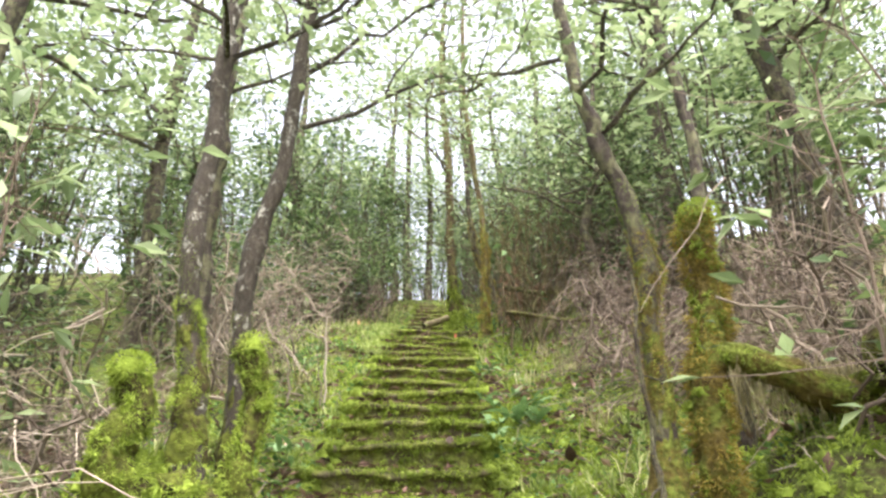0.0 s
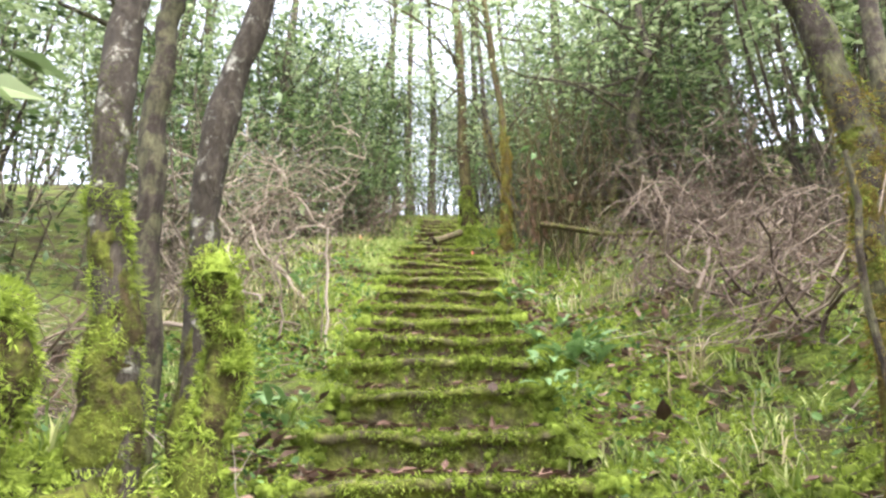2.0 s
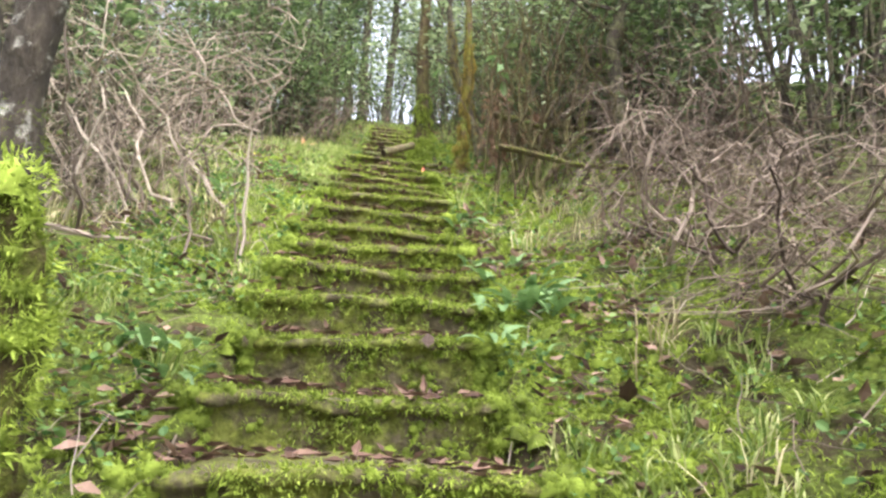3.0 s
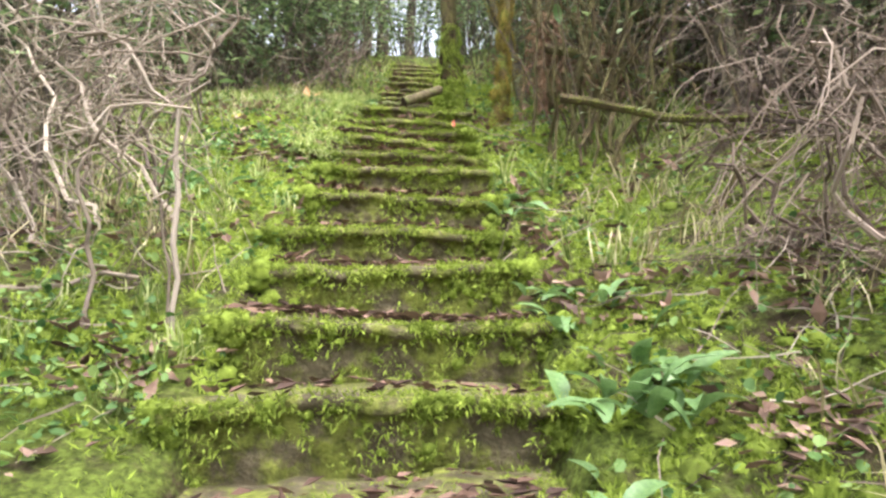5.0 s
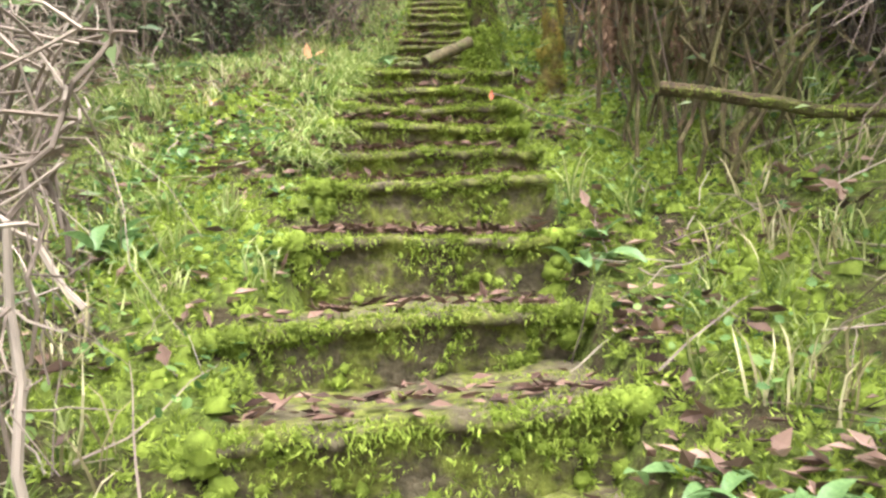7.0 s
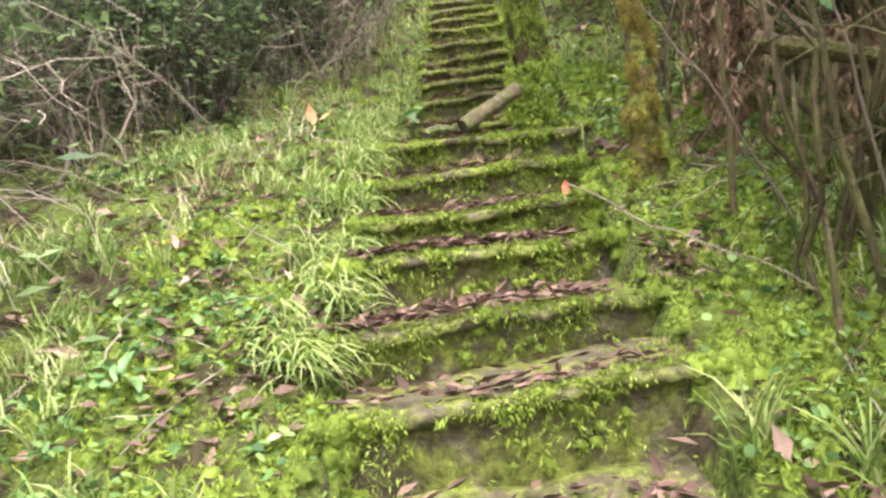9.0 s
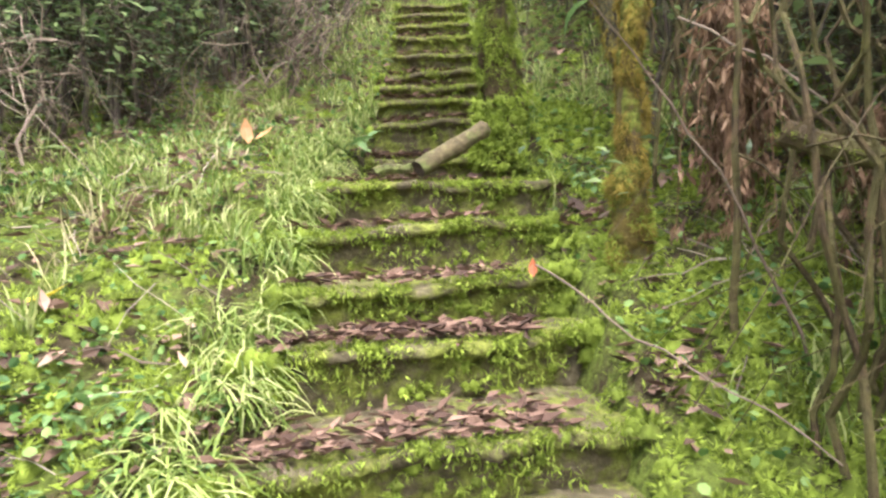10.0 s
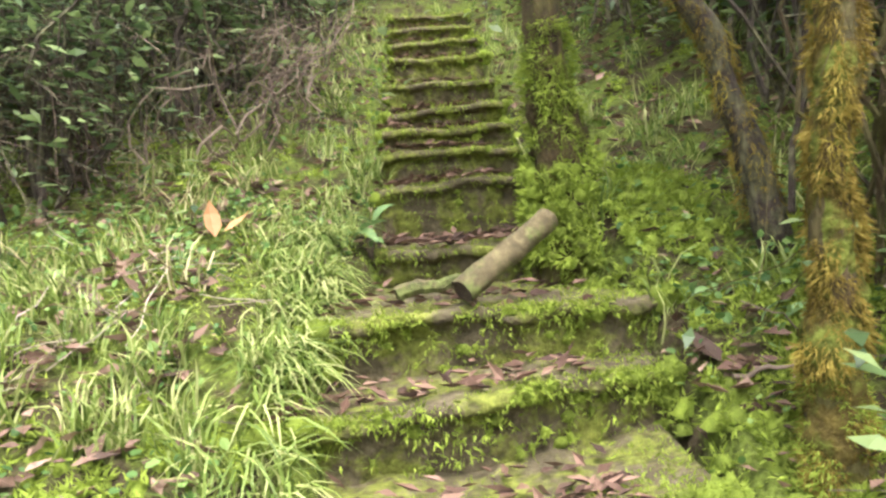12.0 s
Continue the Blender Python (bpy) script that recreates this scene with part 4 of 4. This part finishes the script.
# log on the landing
def log():
    a, b = np.array([-0.285, 9.32, 4.45]), np.array([0.035, 9.56, 4.645])
    ob = thing("log", a, "short rotting log with a mossy bark lying on the landing", "log")
    k = np.linspace(0, 1, 12)[:, None]
    line = (b - a) * k + 0.006 * np.sin(8 * k)
    rad = 0.043 * (1 + 0.05 * np.sin(14 * k[:, 0]))
    make("bark", *tube(line, rad, 14, 0.035, cap=False), LOG_WOOD, ob, smooth_shade=True)
    for end, name in ((0, "cut_end"), (-1, "cut_end")):
        d = (b - a) / np.linalg.norm(b - a) * (-1 if end == 0 else 1)
        seg = [line[end] - 0.02 * d, line[end] - 0.004 * d, line[end] - 0.012 * d]
        make(name, *tube(seg, [0.040, 0.037, 0.014], 14, 0.05), CUT_WOOD, ob)
    mossy(ob, line, rad, 500, 0.014, MOSS_DARK, 0, 1, 0)
    return ob


log()
bough("pale broken branch lying beside the log", (-0.50, 9.42, 4.44), (-0.25, 9.46, 4.47), 0.028, 0.018, LOG_WOOD, 0.006, forks=())


# ------------------------------------------------------------------ broad-leaved plants
def broad_leaf_mesh():
    v, f = [], []
    for j in range(7):
        k = j / 6
        w = 0.17 * math.sin(math.pi * min(1, k * 0.94 + 0.06)) ** 0.8
        z = 0.55 * k - 0.72 * k * k
        for s, dz in ((-1, 0.03), (-0.5, 0.012), (0, -0.012), (0.5, 0.012), (1, 0.03)):
            v.append((s * w, k, z + dz * w * 8 + 0.006 * math.sin(20 * k + s)))
    for j in range(6):
        for i in range(4):
            f.append((j * 5 + i, j * 5 + i + 1, j * 5 + i + 6, j * 5 + i + 5))
    me = bpy.data.meshes.new("leaf")
    me.from_pydata(v, [], f)
    me.materials.append(BROAD)
    me.polygons.foreach_set("use_smooth", np.ones(len(me.polygons), bool))
    return me


LEAF_MESH = broad_leaf_mesh()


def broad_plant(x, y, n, size, lift=0.0):
    ob = thing("broadleaf_plant", (x, y, gz(x, y, lift)), "low plant with glossy dark green oval leaves", "plant", "broad-leaved plants by the steps")
    for i in range(n):
        leaf = new("leaf", LEAF_MESH)
        leaf.parent = ob
        s = size * rng.uniform(0.7, 1.25)
        leaf.matrix_local = pose(*(np.clip(rng.normal(size=2), -1.3, 1.3) * 0.04 * n ** 0.4), rng.uniform(0, 0.05), rng.uniform(5, 50), rng.uniform(-25, 25), 360 * i / n + rng.uniform(-30, 30)) @ Matrix.Diagonal((s, s, s, 1))
    return ob


for x, y, n, s in [(0.46, 5.72, 13, 0.17), (0.52, 5.5, 10, 0.16), (0.46, 5.05, 16, 0.2), (0.62, 5.15, 12, 0.19), (0.4, 4.75, 9, 0.16), (-0.98, 4.4, 11, 0.16), (-0.88, 4.22, 8, 0.14), (-1.2, 6.75, 9, 0.22),
                   (0.33, 7.0, 6, 0.17), (0.42, 6.75, 5, 0.2), (0.25, 7.3, 5, 0.12), (-1.15, 8.0, 8, 0.12), (-1.35, 7.6, 8, 0.13), (-0.95, 7.7, 6, 0.12), (0.55, 9.35, 7, 0.13), (0.7, 9.1, 7, 0.12), (-0.72, 10.3, 6, 0.16), (-0.35, 9.5, 4, 0.13), (0.1, 9.42, 3, 0.14), (0.2, 8.55, 3, 0.12), (-2.0, 3.0, 10, 0.15), (1.5, 2.2, 9, 0.18), (-0.68, 10.05, 4, 0.2)]:
    broad_plant(x, y, int(n * 1.4), s * 0.8)


# saplings with big young leaves beside the start of the walk
def sapling(foot, tip, n, size, label, mat=BRIGHT_LEAF):
    foot, tip = np.array(foot, float), np.array(tip, float)
    ob = thing("sapling", foot, label, "sapling", "leafy saplings at the path")
    line = bend(foot * 0, tip - foot, 14, 0.02)
    parts, c, w = [tube(line, np.linspace(0.009, 0.003, 14), 5)], [], []
    for _ in range(n):
        j = rng.integers(6, 14)
        e = line[j] + rng.normal(size=3) * [0.22, 0.2, 0.14]
        parts.append(tube(bend(line[j], e, 4, 0.01), [0.003, 0.0025, 0.002, 0.0015], 3))
        for _ in range(2):
            c.append(e)
            d = e - line[j] + rng.normal(size=3) * 0.12
            w.append(d)
    make("stem", *join(parts), TWIG_BROWN, ob, np.full(sum(len(v) for v, _ in parts), 0.5))
    v, f, t = scatter(LEAF_V, LEAF_F, c, w, rng.uniform(0.7, 1.2, len(c)) * size)
    tagged(make("foliage", v, f, mat, ob, t), kind="stuff")


sapling((-1.6, 1.95, gz(-1.6, 1.95)), (-1.38, 2.0, 2.75), 40, 0.12, "young sapling with bright green pointed leaves")
sapling((-1.75, 2.2, gz(-1.75, 2.2)), (-1.6, 2.3, 3.2), 34, 0.12, "young sapling with bright green pointed leaves")
sapling((1.25, 1.75, gz(1.25, 1.75)), (1.15, 1.8, 2.9), 22, 0.12, "young sapling with bright green pointed leaves")
sapling((1.75, 2.0, gz(1.75, 2.0)), (1.4, 1.9, 3.2), 34, 0.12, "young sapling with bright green pointed leaves")


# overhanging twigs with a few large leaves beside the upper steps
def leafy_twig(foot, tip, leaves, size):
    foot, tip = np.array(foot, float), np.array(tip, float)
    ob = thing("leafy_twig", foot, "thin arching twig with large drooping green leaves", "twig", "overhanging leafy twigs")
    line = bend(foot * 0, tip - foot, 12, 0.012)
    line[:, 2] += 0.12 * np.sin(np.linspace(0, math.pi, 12))
    make("stem", *tube(line, np.linspace(0.006, 0.002, 12), 5), TWIG_BROWN, ob, np.full(60, 0.5))
    for i in range(leaves):
        leaf = new("leaf", LEAF_MESH)
        leaf.parent = ob
        k = size * rng.uniform(0.8, 1.2)
        leaf.matrix_local = pose(*line[-1 - (i % 4)], rng.uniform(-70, -15), rng.uniform(-30, 30), 70 + 97 * i) @ Matrix.Diagonal((1.3 * k, k, k, 1))


leafy_twig((0.85, 7.95, gz(0.85, 7.95)), (0.2, 7.8, 4.78), 1, 0.13)
leafy_twig((0.95, 7.5, gz(0.95, 7.5)), (0.64, 7.3, 4.72), 6, 0.12)


# dead hanging fern fronds by the trunk
def hanging_fern(x, y, z, n, drop):
    ob = thing("dead_fern", (x, y, gz(x, y)), "brown withered fern hanging in dry fronds", "fern", "withered ferns")
    g = gz(x, y)
    stem = bend((0, 0, 0), (0, 0, z - g), 6, 0.02)
    parts, cs, ws = [tube(stem, np.linspace(0.012, 0.008, 6), 5)], [], []
    for _ in range(n):
        a = rng.uniform(0, 2 * np.pi)
        out = np.array([np.cos(a), np.sin(a), 0]) * rng.uniform(0.08, 0.2)
        k = np.linspace(0, 1, 9)[:, None]
        line = np.array([0, 0, z - g]) + out * np.sqrt(k) + np.array([0, 0, 1]) * (0.06 * np.sin(3 * k) - drop * rng.uniform(0.6, 1.1) * k * k)
        parts.append(tube(line, np.linspace(0.004, 0.0015, 9), 3))
        for q in line[2:]:
            for _ in range(11):
                cs.append(q + rng.normal(size=3) * 0.012)
                ws.append(rng.normal(size=3) * 0.3 + [0, 0, -0.8])
    make("stem", *join(parts), FERN_DEAD, ob, np.full(sum(len(v) for v, _ in parts), 0.4))
    v, f, t = scatter(FROND_V, SLIM_F, cs, ws, rng.uniform(0.025, 0.075, len(cs)), False)
    tagged(make("fronds", v, f, FERN_DEAD, ob, t), kind="stuff")


hanging_fern(0.86, 8.55, 4.95, 22, 0.75)
hanging_fern(1.0, 8.75, 4.7, 18, 0.6)
hanging_fern(1.15, 8.1, 4.5, 12, 0.5)


# single leaves that catch the eye
def single_leaf(at, turn, size, mat, label):
    v = np.array([(0, 0, 0), (-0.22, 0.3, 0.05), (-0.2, 0.6, 0.02), (0, 1, 0.1), (0.2, 0.62, 0.05), (0.24, 0.3, 0.02), (0, 0.35, -0.03), (0, 0.65, -0.02)]) * size
    f = [(0, 6, 1), (1, 6, 7, 2), (2, 7, 3), (3, 7, 4), (4, 7, 6, 5), (5, 6, 0)]
    ob = tagged(make("fallen_leaf", v, f, mat), label, "leaf", "single fallen leaves")
    ob.matrix_basis = pose(*at, *turn)


def leaf_on_ground(x, y, size, mat, label, tip=20):
    single_leaf((x, y, gz(x, y, 0.045)), (tip, rng.uniform(-15, 15), rng.uniform(0, 360)), size, mat, label)


single_leaf((-1.25, 10.05, gz(-1.25, 10.05, 0.05)), (75, 0, 40), 0.16, ORANGE_LEAF, "withered orange leaf standing in grass")
single_leaf((-1.2, 10.0, gz(-1.2, 10.0, 0.1)), (30, 20, -70), 0.13, ORANGE_LEAF, "withered orange leaf standing in grass")
single_leaf((0.13, 8.50, 4.02), (70, 0, -5), 0.07, RED_LEAF, "red-brown fallen leaf on a mossy step")
single_leaf((-1.6, 8.35, gz(-1.6, 8.35, 0.06)), (15, 0, -60), 0.17, YELLOW_LEAF, "yellow fallen leaf lying in the herbs")
single_leaf((0.03, 4.62, 2.16), (-40, 0, 175), 0.11, LITTER, "dry curled leaf hanging over a step")
single_leaf((1.42, 1.92, 2.42), (-60, 0, 30), 0.10, PALE_LEAF, "pale leaf turned over on a twig")
for x, y in [(0.62, 4.3), (0.55, 4.45), (0.72, 4.2), (0.68, 4.5), (-0.95, 4.0), (-0.85, 3.9), (-1.0, 3.85), (0.45, 8.0), (0.55, 7.85), (-1.2, 9.1), (-1.5, 8.9), (-1.0, 8.7), (-1.3, 8.4), (-1.7, 9.2), (0.42, 9.05), (0.5, 8.95)]:
    leaf_on_ground(x, y, rng.uniform(0.09, 0.15), LITTER, "dry brown leaf fallen on the moss", rng.uniform(-20, 40))

# ------------------------------------------------------------------ ground cover
def cover(name, label, mat, tv, tf, pts, way, size, tones=None, jitter=0.35, upright=True):
    v, f, t = scatter(tv, tf, pts, way, size, upright, jitter)
    return tagged(make(name, v, f, mat, None, t if tones is None else tones(t)), label, "ground cover", kind="stuff")


# moss carpets on both banks
p = off_steps(np.concatenate([rng.uniform((-2.4, 0.8), (1.8, 10.5), (14000, 2)), rng.uniform((-3.0, 9.4), (2.6, 15.5), (9000, 2)), clumped(16000, 0.25, 1.6, 2.5, 9.7, 260, 0.13), clumped(15000, -2.2, -0.6, 1.5, 10.2, 200, 0.13)]), 0.46)
q = on_ground(p, 0.0) + np.column_stack([0 * p, rng.random(len(p)) ** 1.5 * 0.035])
cover("moss_carpet", "bright green feathery moss on the banks", MOSS, FROND_V, SLIM_F, q, sprout(len(q), 0.8, 0.45), rng.uniform(0.013, 0.035, len(q)))
p = off_steps(np.concatenate([clumped(1500, 0.34, 1.0, 2.8, 9.4, 150, 0.12), clumped(560, 0.8, 1.9, 2.6, 9.4, 80, 0.15), clumped(1150, -1.7, -0.62, 1.5, 9.0, 130, 0.13), clumped(260, 0.22, 0.62, 9.55, 10.1, 14, 0.09), clumped(200, -1.4, -0.7, 2.1, 3.1, 30, 0.1), clumped(160, 1.0, 1.9, 2.0, 3.1, 25, 0.1), clumped(400, -2.6, 2.2, 9.5, 12.5, 60, 0.2)]), 0.5)
size = rng.uniform(0.016, 0.052, len(p)) * rng.uniform(0.6, 1.15, len(p))
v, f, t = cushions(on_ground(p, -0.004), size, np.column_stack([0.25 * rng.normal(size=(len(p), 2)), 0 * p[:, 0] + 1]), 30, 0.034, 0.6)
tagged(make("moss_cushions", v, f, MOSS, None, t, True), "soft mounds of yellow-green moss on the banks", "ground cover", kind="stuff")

# soft grass tufts, thick along the left edge of the upper steps
def tufts(centres, blades, length, spread, lean=(0, 0, 0), flop=0.5):
    c = np.repeat(centres, blades, 0) + rng.normal(size=(len(centres) * blades, 2)) * spread
    q = on_ground(c, -0.01)
    w = rng.normal(size=(len(q), 3)) * flop + np.array(lean)
    w[:, 2] = np.abs(w[:, 2]) + 0.75
    ln = rng.uniform(0.55, 1.15, len(q)) * length
    return q, w, np.column_stack([ln ** 0 * 0.16, ln, ln])


parts = [tufts(off_steps(clumped(95, -2.1, -0.75, 7.0, 11.2, 40, 0.2)), 30, 0.2, 0.03),
         tufts(off_steps(clumped(60, -2.0, -0.8, 2.8, 7.2, 40, 0.2)), 24, 0.16, 0.03),
         tufts(off_steps(clumped(44, 0.45, 1.4, 3.0, 8.2, 30, 0.18)), 24, 0.16, 0.03),
         tufts(off_steps(clumped(14, 0.7, 1.4, 7.0, 8.6, 9, 0.12)), 26, 0.32, 0.03),
         tufts(off_steps(clumped(250, -3.0, 2.2, 9.6, 14.5, 120, 0.3)), 20, 0.22, 0.05)]
q, w, s = (np.concatenate(c) for c in zip(*parts))
cover("grass", "soft green grass tufts drooping over the bank", GRASS, BLADE_V * [1.3, 1, 1], BLADE_F, q, w, s, jitter=0.2)
DROOP_V = np.array([(-0.02, 0, 0), (0.02, 0, 0), (-0.02, 0.32, 0.03), (0.02, 0.32, 0.03), (-0.017, 0.55, -0.1), (0.017, 0.55, -0.1), (-0.012, 0.66, -0.36), (0.012, 0.66, -0.36), (0, 0.66, -0.66)])
DROOP_F = [(0, 1, 3, 2), (2, 3, 5, 4), (4, 5, 7, 6), (6, 7, 8)]
q, w, s = tufts(np.column_stack([rng.normal(-0.84, 0.07, 46), rng.uniform(7.6, 10.2, 46)]), 30, 0.25, 0.04, (0.45, -0.4, 0), 0.4)
cover("drooping_grass", "long pale green grass hanging over the step ends", GRASS, DROOP_V * [1.3, 1, 1], DROOP_F, q, w, s, jitter=0.2)
parts = [tufts(clumped(7, 0.62, 1.1, 5.9, 6.7, 6, 0.1), 12, 0.24, 0.05, (0, 0, 0.5), 0.3), tufts(clumped(26, -2.4, -1.0, 5.0, 11.0, 22, 0.15), 12, 0.28, 0.05), tufts(clumped(16, 0.7, 2.2, 3.4, 7.5, 12, 0.15), 12, 0.24, 0.05)]
q, w, s = (np.concatenate(c) for c in zip(*parts))
cover("dry_grass", "straw-coloured dry grass stalks among the moss", STRAW, BLADE_V * [1.2, 1, 1], BLADE_F, q, w, s, jitter=0.2)

# small herbs
p = off_steps(np.concatenate([clumped(5000, -2.2, -0.72, 2.8, 10.8, 110, 0.11), clumped(2200, 0.4, 1.5, 2.8, 9.8, 110, 0.1), clumped(6000, -3.5, 2.6, 9, 16, 150, 0.3)]))
q = on_ground(p, 0.0) + np.column_stack([0 * p, rng.uniform(0.02, 0.09, len(p))])
cover("herbs", "low herbs with small round green leaves", HERB, ROUND_V, ROUND_F, q, sprout(len(q), 1.0, 0.1), rng.uniform(0.018, 0.042, len(q)))

# leaf litter on the ground and on the treads
SPILLS = [(-0.74, 8.05), (0.62, 4.35), (-0.92, 4.0), (0.5, 8.05), (0.36, 7.0), (0.62, 5.62), (0.36, 5.75), (-1.0, 5.3), (0.5, 9.05), (0.9, 4.9), (1.1, 5.4), (0.42, 6.4)]
spill = np.concatenate([np.array(c) + rng.normal(size=(40, 2)) * 0.11 for c in SPILLS])
p = off_steps(np.concatenate([spill, spill[::2], clumped(1500, -2.6, -0.7, 1.0, 11, 140, 0.12), clumped(260, -2.0, -0.8, 7.6, 10.0, 70, 0.1), clumped(1100, 0.4, 2.6, 1.0, 11, 120, 0.13), rng.uniform((-4, 0), (4, 16), (3600, 2)), rng.uniform((-2.6, 10), (1.8, 14.5), (1600, 2))]))
q = on_ground(p, 0.02) + np.column_stack([0 * p, rng.random(len(p)) * 0.04])
w = rng.normal(size=(len(q), 3)) * [1, 1, 0.25]
cover("leaf_litter", "brown dead leaves scattered on the banks", LITTER, CURL_V, LEAF_F, q, w, rng.uniform(0.03, 0.1, len(q)))
pts, heavy = [], {14: 30, 15: 130, 17: 60, 18: 200, 20: 190, 21: 200, 22: 90, 24: 50, 25: 120, 28: 60}
for k, (yl, yr, z) in enumerate(STEPS[:-1]):
    n = heavy.get(k, 60) * 2
    x0, x1 = step_span(k)
    a, b = (0.02, 0.95) if k < 20 else (0.0, 0.8)
    u = rng.uniform(a, b, n)
    run = STEPS[k + 1][0] - yl
    pts.append(np.column_stack([x0 + (x1 - x0) * u, yl * (1 - u) + yr * u + np.clip(rng.beta(1, 2.2, n), 0, 0.9) * (run - 0.02) + 0.005, np.full(n, z + 0.012) + rng.random(n) * 0.022 + 0.012 * np.sin(5 * (x0 + (x1 - x0) * u) + 2 * k)]))
q = np.concatenate(pts)
w = rng.normal(size=(len(q), 3)) * [1, 0.5, 0.12]
cover("bark_litter", "reddish-brown bark flakes and leaf scraps on the treads", CHIPS, CURL_V * [0.8, 1, 1], LEAF_F, q, w, rng.uniform(0.025, 0.085, len(q)))
# twigs strewn over the ground
parts, tn = [], []
for x, y in off_steps(np.concatenate([clumped(420, 0.5, 2.8, 2.5, 9, 60, 0.3), clumped(300, -3, -0.8, 2, 11, 60, 0.3)])):
    a, ln = rng.uniform(0, 2 * np.pi), rng.uniform(0.1, 0.45)
    e = (x + ln * np.cos(a), y + ln * np.sin(a))
    parts.append(tube(bend((x, y, gz(x, y, 0.03)), (*e, gz(*e, rng.uniform(0.02, 0.14))), 5, 0.012), np.linspace(rng.uniform(0.002, 0.005), 0.0015, 5), 3))
    tn.append(np.full(len(parts[-1][0]), rng.random()))
tagged(make("twig_litter", *join(parts), TWIG, None, np.concatenate(tn)), "dry twigs strewn over the banks", "twigs", kind="stuff")
